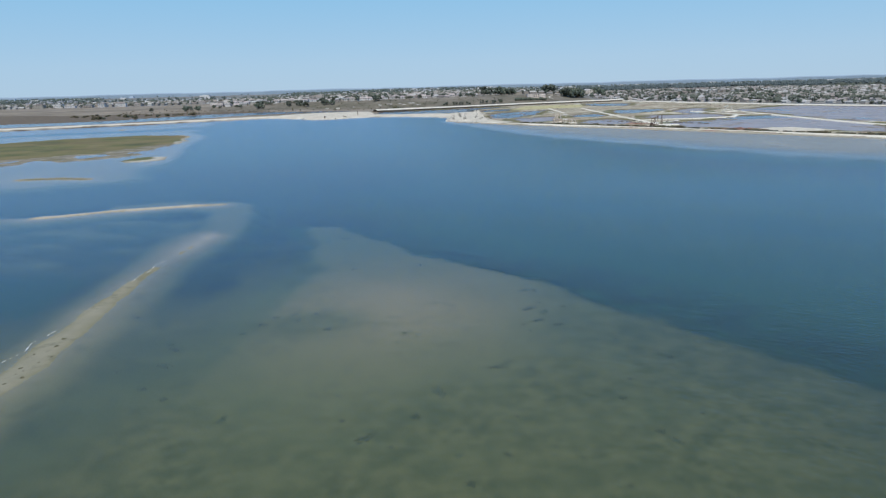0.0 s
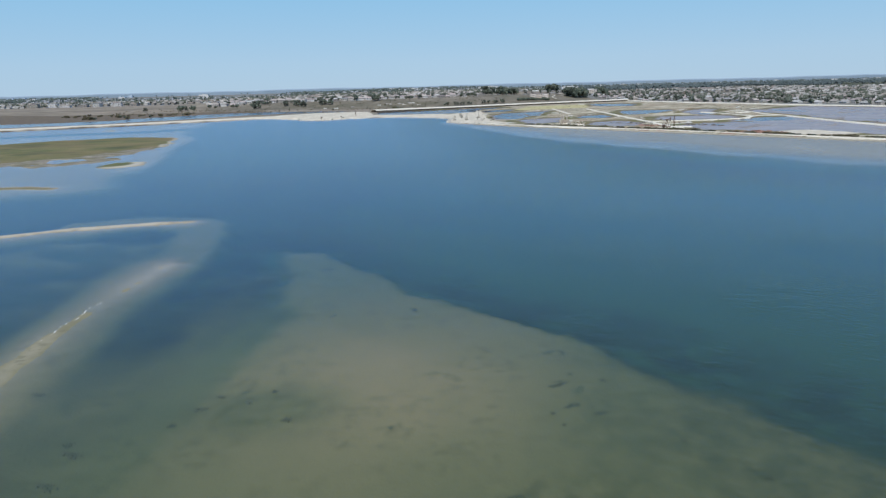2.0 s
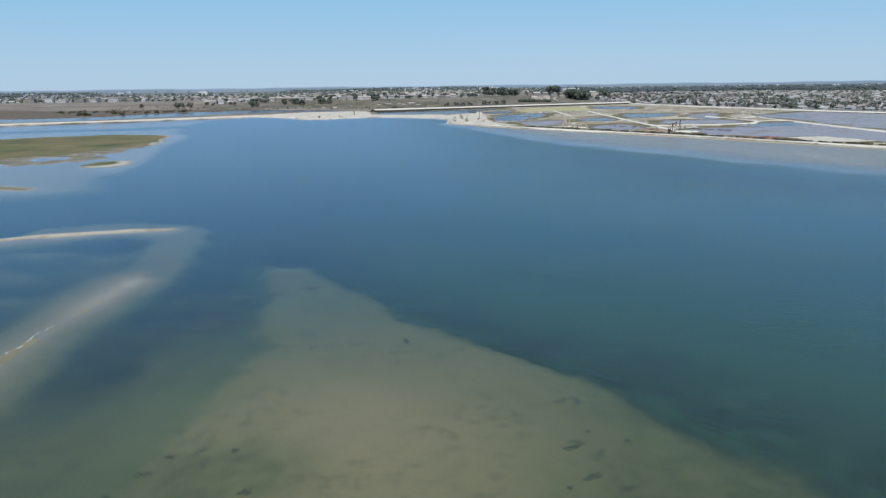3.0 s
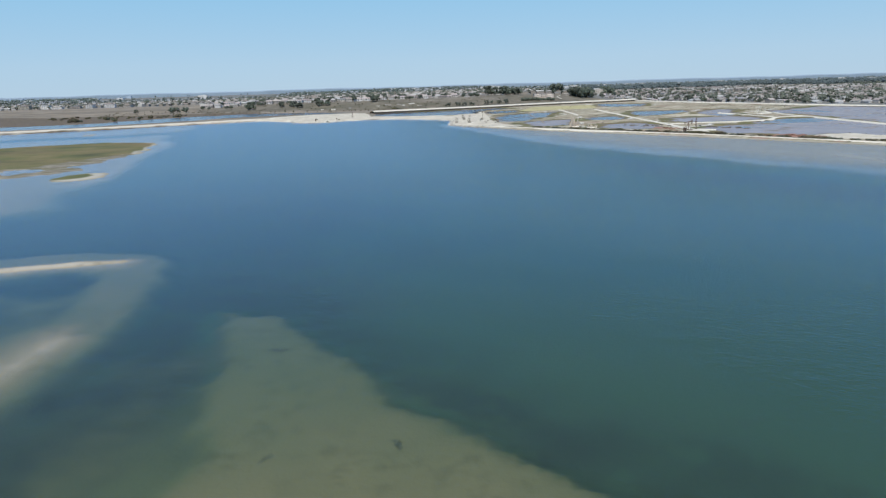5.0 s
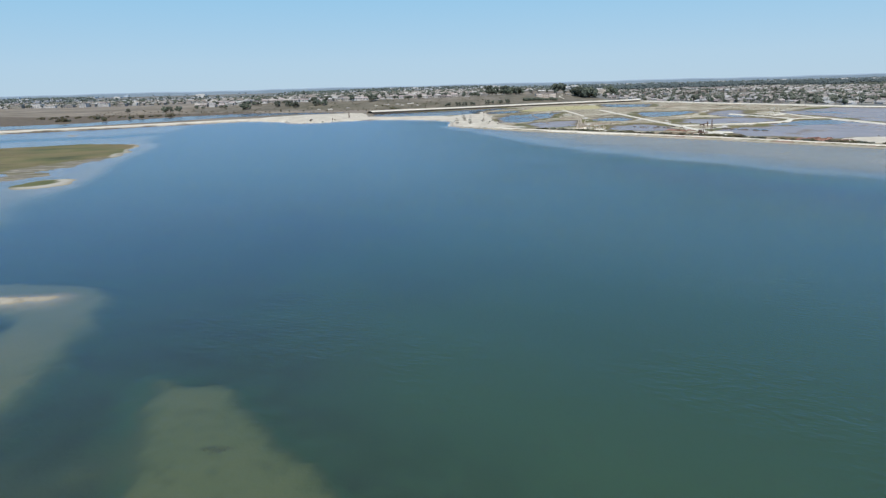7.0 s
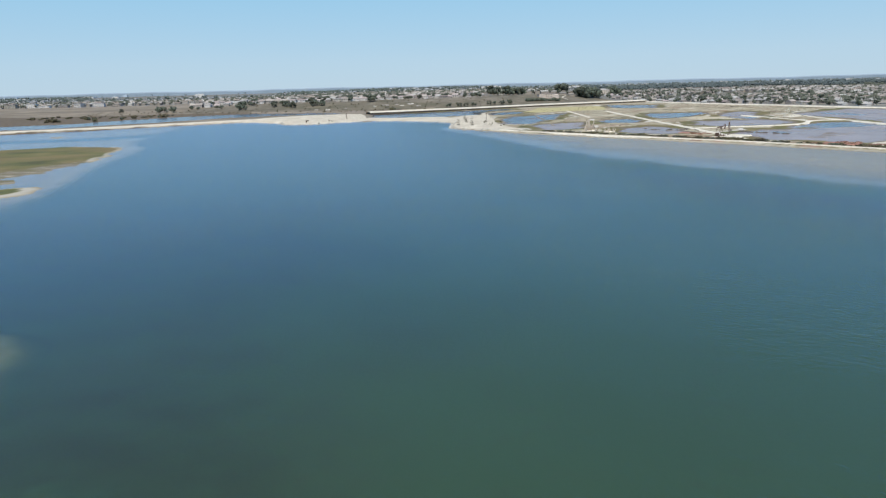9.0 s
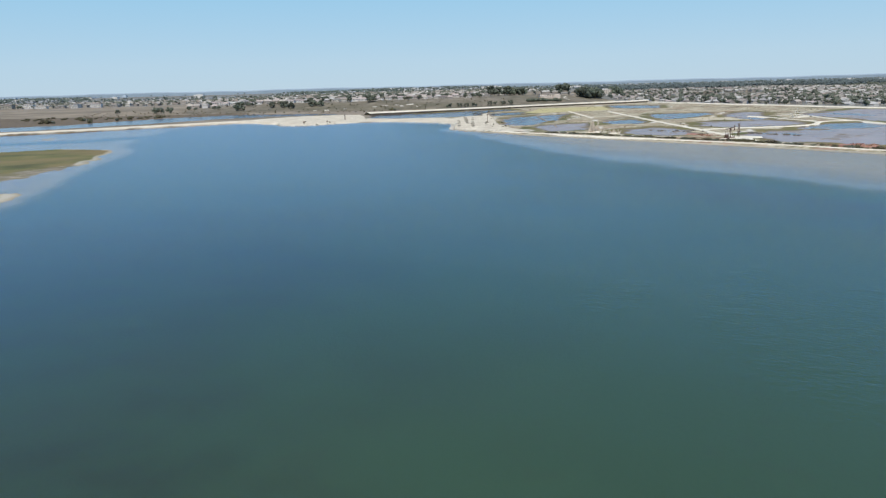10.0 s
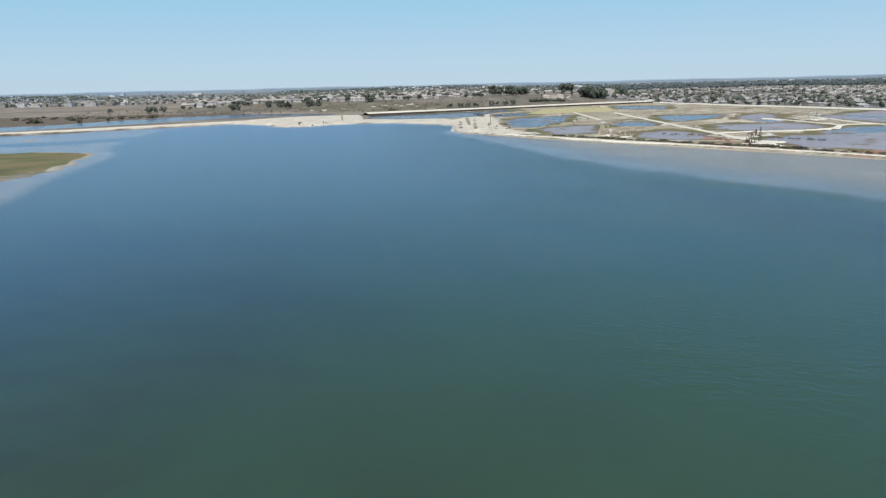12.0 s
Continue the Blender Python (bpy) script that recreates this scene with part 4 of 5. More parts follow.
# ---- trees and shrubs ----
def make_tree(label, height, spread, mat, seed, lean=0.0, clumps=9):
    """A tapered trunk with limbs, under a loose crown of leafy clumps."""
    rng = random.Random(seed)
    root = new("tree")
    tagged(root, label, "tree")
    bm = bmesh.new()
    fork = height * 0.20
    beam(bm, (0, 0, -0.8), (lean * 0.4, 0, fork), height * 0.028, height * 0.018, 7)
    crown = bmesh.new()
    for k in range(clumps):
        a = k * 2.4 + rng.uniform(-0.4, 0.4)
        r = spread * 0.36 * math.sqrt((k + 0.4) / clumps) * 1.25
        c = Vector((lean + math.cos(a) * r, math.sin(a) * r, height * rng.uniform(0.30, 0.80) - r * 0.12))
        beam(bm, (lean * 0.4, 0, fork * rng.uniform(0.8, 1.0)), c, height * 0.012, height * 0.004, 5)
        rad = spread * rng.uniform(0.20, 0.28)
        lump(crown, c, (rad * 0.85, rad * 0.85, rad * 0.80), rng, 0.35)
        leaves(crown, c, (rad * 1.05, rad * 1.05, rad), 34, rad * 0.28, rng)
    part("trunk", bm, BARK, root)
    part("crown", crown, mat, root)
    return root


def make_palm(seed):
    rng = random.Random(seed)
    root = new("palm_tree")
    tagged(root, "tall thin fan palm with a small ragged crown", "palm tree")
    bm = bmesh.new()
    beam(bm, (0, 0, -0.5), (0.3, 0, 6), 0.28, 0.22)
    beam(bm, (0.3, 0, 6), (0.2, 0.1, 13), 0.22, 0.17)
    part("trunk", bm, BARK, root)
    bm = bmesh.new()
    for k in range(22):
        a, e = rng.uniform(0, math.tau), rng.uniform(-0.7, 0.9)
        way = Vector((math.cos(a) * math.cos(e), math.sin(a) * math.cos(e), math.sin(e)))
        p = Vector((0.2, 0.1, 13))
        side = way.cross(Vector((0, 0, 1))).normalized() * 0.5
        tip = p + way * 2.1 - Vector((0, 0, 0.5))
        mid = p + way * 1.3
        bm.faces.new([bm.verts.new(q) for q in (p, mid + side, tip, mid - side)])
    part("crown", bm, LEAF_OLIVE, root)
    return root


def make_shrub(label, width, height, mat, seed):
    rng = random.Random(seed)
    bm = bmesh.new()
    for _ in range(6):
        c = (rng.uniform(-0.32, 0.32) * width, rng.uniform(-0.32, 0.32) * width, height * rng.uniform(0.25, 0.55))
        lump(bm, c, (width * 0.22, width * 0.22, height * 0.35), rng, 0.35)
        leaves(bm, c, (width * 0.30, width * 0.30, height * 0.48), 16, width * 0.07, rng)
    ob = part("shrub", bm, mat)
    return tagged(ob, label, "shrub")


def scatter(proto, places, rng, group, smallest=0.8, largest=1.2, sink=0.1):
    """Copies of one or more prototypes at the given places; the first use takes the prototypes themselves."""
    zs = heights(places)
    fresh = list(proto)
    for (x, y), z in zip(places, zs):
        src = rng.choice(proto)
        m = pose(x, y, z - sink, 0, 0, rng.uniform(0, 360))
        if src in fresh:
            fresh.remove(src)
            src.matrix_basis, ob = m, src
        else:
            ob = copy_thing(src, m)
        s = rng.uniform(smallest, largest)
        ob.scale = (s, s, s * rng.uniform(0.9, 1.1))
        tagged(ob, group=group)
    for src in fresh:
        for o in (*src.children_recursive, src):
            bpy.data.objects.remove(o)


rng = random.Random(11)
# wooded clumps on and below the mesa
scatter([make_tree("broad dark green tree on the bluff top", 15, 15, LEAF, 21), make_tree("tall dark eucalyptus on the bluff top", 18, 12, LEAF, 22)],
        [(90, 1400), (103, 1392), (113, 1380), (122, 1372), (131, 1385), (141, 1395), (150, 1405), (98, 1420), (126, 1410)], rng, "trees on the bluff", 0.9, 1.15, 0.3)
scatter([make_tree("huge dense dark green tree by the houses", 20, 22, LEAF, 23, 0, 13), make_tree("dense dark green tree by the houses", 18, 18, LEAF, 24, 0, 12)],
        [(257, 1424), (266, 1420), (277, 1426), (287, 1434), (271, 1438), (294, 1442), (348, 1572), (359, 1580), (370, 1590), (231, 1470), (237, 1482)], rng, "big trees by the houses", 0.95, 1.2, 0.3)
scatter([make_tree("small slim tree at the foot of the bluff", 8.0, 4.6, LEAF_OLIVE, 25), make_tree("small rounded tree at the foot of the bluff", 7.0, 5.0, LEAF, 26)],
        [(9, 1196), (13, 1197), (26, 1200), (30, 1201), (36, 1199), (40, 1200), (49, 1204), (53, 1205), (73, 1213), (77, 1214), (84, 1219), (95, 1223), (98, 1224), (109, 1237), (112, 1238)], rng, "row of small trees", 0.85, 1.2)
scatter([make_tree("dark spreading tree on the dry slope", 10.5, 10, LEAF, 27), make_tree("dull olive tree on the dry slope", 9.5, 8.5, LEAF_OLIVE, 28)],
        [(-328, 1250), (-322, 1253), (-276, 1268), (-257, 1262), (-252, 1266), (-240, 1248), (-210, 1253), (-205, 1257), (-194, 1252), (-456, 1245), (-449, 1248), (-436, 1250), (-526, 1262)], rng, "trees on the dry slope", 0.85, 1.15)
scatter([make_tree("tall dark tree on the bluff edge", 13, 10, LEAF, 29)], [(-118, 1266), (-110, 1269), (-113, 1273)], rng, "dark trees on the bluff edge", 0.9, 1.1, 0.3)
scatter([make_shrub("dense dark shrub on the channel bank", 7, 5, BRUSH, 31), make_shrub("dark green rounded shrub on the channel bank", 6, 4.5, LEAF, 32)],
        [(-514, 1024), (-506, 1024), (-500, 1028), (-494, 1086), (-473, 1064), (-438, 1070), (-431, 1094), (-404, 1112), (-399, 1116), (-522, 1045), (-517, 1043), (-491, 1085), (-453, 1027), (-76, 1180), (-71, 1183)], rng, "shrubs on the channel bank", 0.8, 1.4)
scatter([make_shrub("dark evergreen shrub under the bluff", 8, 6, LEAF, 35)],
        [(143 + k * 4.6, 1282 + k * 3.6 + rng.uniform(-3, 3)) for k in range(13)] + [(198, 1318), (203, 1322)], rng, "shrubs under the bluff", 0.7, 1.1)
scatter([make_shrub("brown scrub beside the flood channel", 6, 2.6, BRUSH, 39)],
        [(rng.uniform(-640, -400), rng.uniform(1110, 1185)) for _ in range(38)], rng, "scrub beside the channel", 0.5, 1.1)
scatter([make_shrub("small dry bush on the sandy spit", 2.6, 0.9, BRUSH, 40)],
        [(rng.uniform(-150, -95), rng.uniform(830, 880)) for _ in range(9)] + [(rng.uniform(40, 62), rng.uniform(690, 800)) for _ in range(8)], rng, "bushes on the spit", 0.5, 1.4)
# brush along the bay levee
brush_line = glide([(74, 636), (110, 591), (140, 558), (173, 519), (209, 473), (241, 430), (266, 398), (304, 333)], 3.0)
scatter([make_shrub("low dark brush beside the levee track", 4.6, 1.5, BRUSH, 36), make_shrub("low olive brush beside the levee track", 4.0, 1.2, LEAF_OLIVE, 37)],
        [(p.x + rng.uniform(-1, 7), p.y + rng.uniform(-1, 7)) for p in brush_line for _ in range(2) if rng.random() < 0.85], rng, "brush along the levee", 0.5, 1.2)
scatter([make_shrub("low reddish pickleweed beside the pond", 4.0, 0.55, RED_BRUSH, 38)],
        [(213 + rng.uniform(-12, 14), 492 + rng.uniform(-12, 8)) for _ in range(16)] + [(170 + rng.uniform(-6, 8), 585 + rng.uniform(-10, 10)) for _ in range(10)], rng, "red pickleweed", 0.7, 1.4)


# ---- houses ----
def make_house(label, wide, deep, storeys, wall, roof, seed, hip=False, detail=True):
    """A stuccoed house: walls with gables, an overhanging tiled roof, windows, door and garage."""
    rng = random.Random(seed)
    root = new("house")
    tagged(root, label, "house")
    h, rise_by = 2.75 * storeys, deep * 0.27
    a, d = wide / 2, deep / 2
    bm = bmesh.new()
    v = [bm.verts.new(p) for p in ((-a, -d, -1.5), (a, -d, -1.5), (a, d, -1.5), (-a, d, -1.5), (-a, -d, h), (a, -d, h), (a, d, h), (-a, d, h), (-a, 0, h + rise_by), (a, 0, h + rise_by))]
    for f in ((0, 1, 5, 4), (2, 3, 7, 6), (1, 2, 6, 9, 5), (3, 0, 4, 8, 7), (0, 3, 2, 1)):
        bm.faces.new([v[i] for i in f])
    part("wall", bm, wall, root)
    bm = bmesh.new()
    o, t = 0.5, 0.22
    back = a * 0.55 if hip else 0
    edge = h - rise_by * o / d
    low = [(-a - o, -d - o, edge), (a + o, -d - o, edge), (a + o, d + o, edge), (-a - o, d + o, edge)]
    ridge = [(-a - o + back, 0, h + rise_by), (a + o - back, 0, h + rise_by)]
    vs = [bm.verts.new((x, y, z + up)) for up in (0.03, t) for x, y, z in low + ridge]
    for base in (0, 6):
        for f in ((0, 1, 5, 4), (2, 3, 4, 5), (1, 2, 5), (3, 0, 4)):
            if len(f) == 4 or hip:
                face = [vs[base + i] for i in f]
                bm.faces.new(face if base else face[::-1])
    for i, j in ((0, 1), (2, 3)) if not hip else ((0, 1), (1, 2), (2, 3), (3, 0)):
        bm.faces.new((vs[i], vs[j], vs[j + 6], vs[i + 6]))
    if not hip:
        for i, j in ((1, 5), (5, 2), (3, 4), (4, 0)):
            bm.faces.new((vs[i], vs[j], vs[j + 6], vs[i + 6]))
    part("roof", bm, roof, root)
    if not detail:
        return root
    for s in range(storeys):
        n = 3 if wide > 11 else 2
        for k in range(n):
            if s == 0 and k == 0:
                continue
            x = -a + wide * (k + 0.5) / n + rng.uniform(-0.3, 0.3)
            bm = bmesh.new()
            box(bm, x - 0.8, x + 0.8, -d - 0.06, -d + 0.1, 2.75 * s + 0.8, 2.75 * s + 2.1)
            part("window", bm, GLASS, root)
            bm = bmesh.new()
            box(bm, x - 0.8, x + 0.8, d - 0.1, d + 0.06, 2.75 * s + 0.8, 2.75 * s + 2.1)
            part("window", bm, GLASS, root)
    bm = bmesh.new()
    x = -a + wide * 0.5 / (3 if wide > 11 else 2)
    box(bm, x - 1.6, x + 1.6, -d - 0.05, -d + 0.1, -0.4, 2.3)
    part("garage_door", bm, DOOR, root)
    if rng.random() < 0.6:
        bm = bmesh.new()
        box(bm, a * 0.4, a * 0.4 + 0.9, 0.6, 1.4, h * 0.7, h + rise_by + 0.9)
        part("chimney", bm, wall, root)
    return root


def place_houses(protos, spots, group, drop=0.0):
    zs = heights([(x, y) for x, y, _ in spots])
    fresh = list(protos)
    for (x, y, turn), z in zip(spots, zs):
        src = rng.choice(protos)
        m = pose(x, y, z - drop, 0, 0, turn)
        if src in fresh:
            fresh.remove(src)
            src.matrix_basis, ob = m, src
        else:
            ob = copy_thing(src, m)
        k = rng.uniform(0.66, 0.92)
        ob.scale = (k * rng.uniform(0.8, 1.2), k, k * rng.uniform(0.72, 0.98))
        tagged(ob, group=group)


MESA_HOUSES = [make_house("two-storey beige stucco house with a brown roof", 13, 11, 2, STUCCO, TILE, 41), make_house("two-storey tan stucco house with a grey hip roof", 12, 11, 2, STUCCO, GREY_ROOF, 42, True),
               make_house("two-storey pale stucco house with a brown hip roof", 15, 12, 2, PALE_WALL, TILE, 43, True)]
spots = []
for k in range(40):
    x = -432 + k * 15.0 + rng.uniform(-3.5, 3.5)
    y = float(np.interp(x, [-430, -260, -160, -70, 20, 130], [1330, 1312, 1290, 1300, 1308, 1330])) + rng.uniform(-3, 3)
    if x < 80:
        spots.append((x, y + rng.uniform(0, 9), rng.choice((0, 0, 90, 180)) + rng.uniform(-9, 9)))
for row in range(2):
    for k in range(36):
        x = -440 + k * 15.5 + rng.uniform(-2, 2)
        if x < 75:
            spots.append((x, 1352 + row * 36 + rng.uniform(-4, 4), rng.choice((0, 180)) + rng.uniform(-6, 6)))
place_houses(MESA_HOUSES, spots, "houses on the mesa")

EAST_HOUSES = [make_house("single-storey beige house with a brown tiled roof", 15, 11, 1, STUCCO, TILE, 44), make_house("two-storey beige house with a grey roof", 13, 11, 2, STUCCO, GREY_ROOF, 45, True),
               make_house("single-storey pale house with a grey roof", 16, 11, 1, PALE_WALL, GREY_ROOF, 46, True), make_house("two-storey tan house with a brown tiled roof", 12, 11, 2, STUCCO, TILE, 47)]
TOWN_EAST = [(335, 1235), (400, 1112), (434, 1022), (482, 900), (560, 782), (720, 600), (3000, 600), (3000, 4200), (250, 4200), (300, 1650)]
along, across = Vector((0.40, -0.917)), Vector((0.917, 0.40))
spots, tree_spots, front_spots, far_spots = [], [], [], []
for row in range(34):
    for k in range(-70, 40):
        p = Vector((400, 1112)) + across * (18 + row * 29 + (row % 2) * 4) + along * (k * 16.5 + rng.uniform(-2, 2))
        if not (250 < p.x < 0.74 * p.y and p.y < 2350):
            continue
        if area_gap(np.array([p.x]), np.array([p.y]), TOWN_EAST)[0] < 9:
            continue
        if area_gap(np.array([p.x]), np.array([p.y]), BARE_LOT)[0] > -4:
            continue
        turn = math.degrees(math.atan2(along.y, along.x)) + rng.choice((0, 180)) + rng.uniform(-5, 5)
        if rng.random() < (0.10 if row else 0.30):
            continue
        (spots if row < 5 else far_spots).append((p.x, p.y, turn))
        if row == 0 and rng.random() < 0.7:
            front_spots.append((p.x - across.x * 10 + rng.uniform(-4, 4), p.y - across.y * 10 + rng.uniform(-4, 4)))
        if rng.random() < (0.85 if row < 16 else 0.0):
            tree_spots.append((p.x + across.x * 13 + rng.uniform(-5, 5), p.y + across.y * 13 + rng.uniform(-5, 5)))
spots = [(x + rng.uniform(-4, 4), y + rng.uniform(-4, 4), turn + rng.choice((0, 0, 90)) + rng.uniform(-8, 8)) for x, y, turn in spots]
place_houses(EAST_HOUSES, spots, "houses of the eastern suburb")
scatter([make_tree("leafy green street tree among houses", 9, 8, LEAF, 51), make_tree("dull olive street tree among houses", 8, 7, LEAF_OLIVE, 52), make_tree("tall dark street tree among houses", 12, 7, LEAF, 53)],
        tree_spots[::5][:170] + front_spots, rng, "street trees", 0.6, 1.2)
scatter([make_palm(54)], [(rng.uniform(380, 800), rng.uniform(1250, 1700)) for _ in range(26)], rng, "palms among the houses", 0.8, 1.2)
scatter([make_tree("dark green garden tree among mesa houses", 8, 7, LEAF, 55), make_tree("olive garden tree among mesa houses", 7, 6, LEAF_OLIVE, 56)],
        [(rng.uniform(-430, 75), rng.choice((1296, 1302, 1334, 1370, 1372, 1408, 1425)) + rng.uniform(-6, 6)) for _ in range(150)], rng, "garden trees on the mesa", 0.7, 1.3)


def make_block(label, wide, deep, storeys, wall, roof_mat, bays, spot, turn=0.0, name="apartment_building"):
    """A long flat-roofed building with a parapet and rows of windows."""
    root = new(name)
    tagged(root, label, "building")
    z = heights([spot])[0]
    root.matrix_basis = pose(spot[0], spot[1], z - 0.3, 0, 0, turn)
    h, a, d = 3.1 * storeys, wide / 2, deep / 2
    bm = bmesh.new()
    box(bm, -a, a, -d, d, -1.5, h)
    step_w = wide / bays
    for k in range(0, bays, 2):
        box(bm, -a + k * step_w + 0.2, -a + (k + 1) * step_w - 0.2, -d - 1.4, -d + 0.2, -1.5, h - 0.4)
    part("wall", bm, wall, root)
    bm = bmesh.new()
    box(bm, -a - 0.4, a + 0.4, -d - 0.5, d + 0.5, h, h + 0.45)
    box(bm, -a * 0.5, a * 0.5, -d * 0.4, d * 0.5, h + 0.45, h + 2.0, 0.4)
    part("roof", bm, roof_mat, root)
    proto = None
    for s in range(storeys):
        for k in range(bays):
            x, y = -a + (k + 0.5) * step_w, -d - (1.4 if k % 2 == 0 else 0.0)
            if proto is None:
                bm = bmesh.new()
                box(bm, -0.7, 0.7, -0.06, 0.1, 0, 1.4)
                proto = ob = part("window", bm, GLASS, root)
            else:
                ob = new("window", proto.data)
                ob.parent = root
            ob.location = (x, y, 3.1 * s + 0.9)
    return root


mansion = make_block("large pale terraced mansion on the bluff edge", 36, 16, 2, PINK_WALL, TILE, 9, (190, 1358), 0, "mansion")
for k in range(4):
    bm = bmesh.new()
    half = 15 + 4.0 * k
    for j in range(8):
        x0, x1 = -half + j * half / 4, -half + (j + 1) * half / 4
        box(bm, x0, x1, -14.5 - 5.5 * k - 0.5 * (j % 2), -9 - 5.5 * k, -6.0 - 2.0 * k, -1.0 - 1.9 * k + 0.25 * (j % 3), 0.1)
    part("terrace", bm, TERRACE, mansion, "brown earth terrace with a low wall")
bm = bmesh.new()
for s in (-1, 1):
    box(bm, s * 12 - 5, s * 12 + 5, -10.5, 4, -1.5, 4.2, 0.05)
    box(bm, s * 12 - 5.5, s * 12 + 5.5, -11, 4.5, 4.2, 5.6, 2.2)
part("wing", bm, PINK_WALL, mansion)
make_block("tall pale pink stucco building among trees", 24, 14, 4, PINK_WALL, PALE_WALL, 6, (334, 1560), 0)
make_block("white three-storey apartment block in the suburb", 34, 14, 3, PALE_WALL, TILE, 8, (650, 1890), -8)
make_block("pink-roofed school building in the suburb", 44, 18, 3, PINK_WALL, TILE, 10, (700, 1850), -8)
for k in range(7):
    make_block("pale three-storey apartment block past the dry field", rng.uniform(17, 28), 14, rng.choice((2, 3)), PALE_WALL if k % 3 else STUCCO, rng.choice((GREY_ROOF, TILE)), 6, (-1040 + k * 46 + rng.uniform(-6, 6), 1805 - k * 8 + rng.uniform(-12, 12)), rng.uniform(-14, 14))


# ---- oil field and shore fittings ----
def make_pump_jack(label, spot, turn, mat):
    """A beam pump: skid, samson post, walking beam with horse head, crank with weights, gearbox, wellhead."""
    root = new("pump_jack")
    tagged(root, label, "pump jack")
    z = heights([spot])[0]
    root.matrix_basis = pose(spot[0], spot[1], max(z, 0.5) + 0.47, 0, 0, turn) @ Matrix.Scale(0.86, 4)
    bm = bmesh.new()
    box(bm, -5, 4, -1.2, -0.7, -0.6, 0.3)
    box(bm, -5, 4, 0.7, 1.2, -0.6, 0.3)
    for x in (-4.5, -1.5, 1.5, 3.6):
        box(bm, x - 0.2, x + 0.2, -1.2, 1.2, -0.1, 0.35)
    part("skid", bm, mat, root)
    for y in (-1.1, 1.1):
        for x in (-1.6, 1.8):
            bm = bmesh.new()
            beam(bm, (x, y, 0.3), (0.1, y * 0.25, 6.2), 0.20, 0.16)
            part("post_leg", bm, mat, root)
    beam_ob = bmesh.new()
    box(beam_ob, -4.2, 3.4, -0.28, 0.28, 6.2, 6.85)
    for v in beam_ob.verts:
        v.co.z += v.co.x * 0.12
    walking = part("walking_beam", beam_ob, mat, root)
    bm = bmesh.new()
    for k in range(6):
        a0 = radians(-38 + k * 14)
        box(bm, 2.9 + math.cos(a0) * 1.5 - 0.5, 2.9 + math.cos(a0) * 1.5, -0.32, 0.32, 6.6 + math.sin(a0) * 2.4 - 0.4, 6.6 + math.sin(a0) * 2.4 + 0.45)
    part("horse_head", bm, mat, walking)
    for y in (-0.9, 0.9):
        bm = bmesh.new()
        beam(bm, (-4.0, y * 0.5, 5.7), (-3.9, y, 1.8), 0.10)
        part("pitman_arm", bm, mat, root)
        bm = bmesh.new()
        box(bm, -4.6, -2.4, y - 0.15, y + 0.15, 1.0, 2.3, 0.1)
        part("counterweight", bm, mat, root)
    bm = bmesh.new()
    box(bm, -3.6, -2.3, -0.6, 0.6, 0.3, 2.0, 0.1)
    box(bm, -5.0, -4.2, -0.5, 0.5, 0.3, 1.3, 0.1)
    part("gearbox", bm, mat, root)
    bm = bmesh.new()
    beam(bm, (4.4, 0, -0.8), (4.4, 0, 1.4), 0.2)
    beam(bm, (4.4, 0, 1.4), (4.35, 0, 5.8), 0.04)
    part("wellhead", bm, mat, root)
    return root


def make_derrick(label, spot, height, mat, wide=1.6):
    """A braced steel mast on four legs."""
    root = new("well_mast")
    tagged(root, label, "mast")
    z = heights([spot])[0]
    root.matrix_basis = pose(spot[0], spot[1], max(z, 0.5), 0, 0, 20)
    w = wide / 2
    corners = ((-w, -w), (w, -w), (w, w), (-w, w))
    for x, y in corners:
        bm = bmesh.new()
        beam(bm, (x, y, -0.6), (x * 0.45, y * 0.45, height), 0.10, 0.07)
        part("leg", bm, mat, root)
    n = int(height / 1.8)
    for k in range(1, n + 1):
        s = 1 - 0.55 * k / n
        bm = bmesh.new()
        ring = [Vector((x * s, y * s, height * k / n)) for x, y in corners]
        for i in range(4):
            beam(bm, ring[i], ring[(i + 1) % 4], 0.07, None, 4)
            up = 1 - 0.55 * (k - 1) / n
            low = Vector((corners[i][0] * up, corners[i][1] * up, height * (k - 1) / n))
            beam(bm, low, ring[(i + 1) % 4], 0.05, None, 4)
        part("brace", bm, mat, root)
    return root


make_pump_jack("rusty dark beam pump on a bare earth pad", (174, 555), 28, RUST)
make_derrick("slim rusted steel mast beside the beam pump", (182, 562), 8.5, RUST, 1.1)
make_pump_jack("pale painted beam pump on a marsh pad", (312, 750), 30, PALE_STEEL)
make_derrick("short pale steel frame on a marsh pad", (322, 758), 5.0, PALE_STEEL, 2.4)
make_derrick("dark lattice post on the sandy spit", (-107, 903), 6.0, RUST, 1.2)


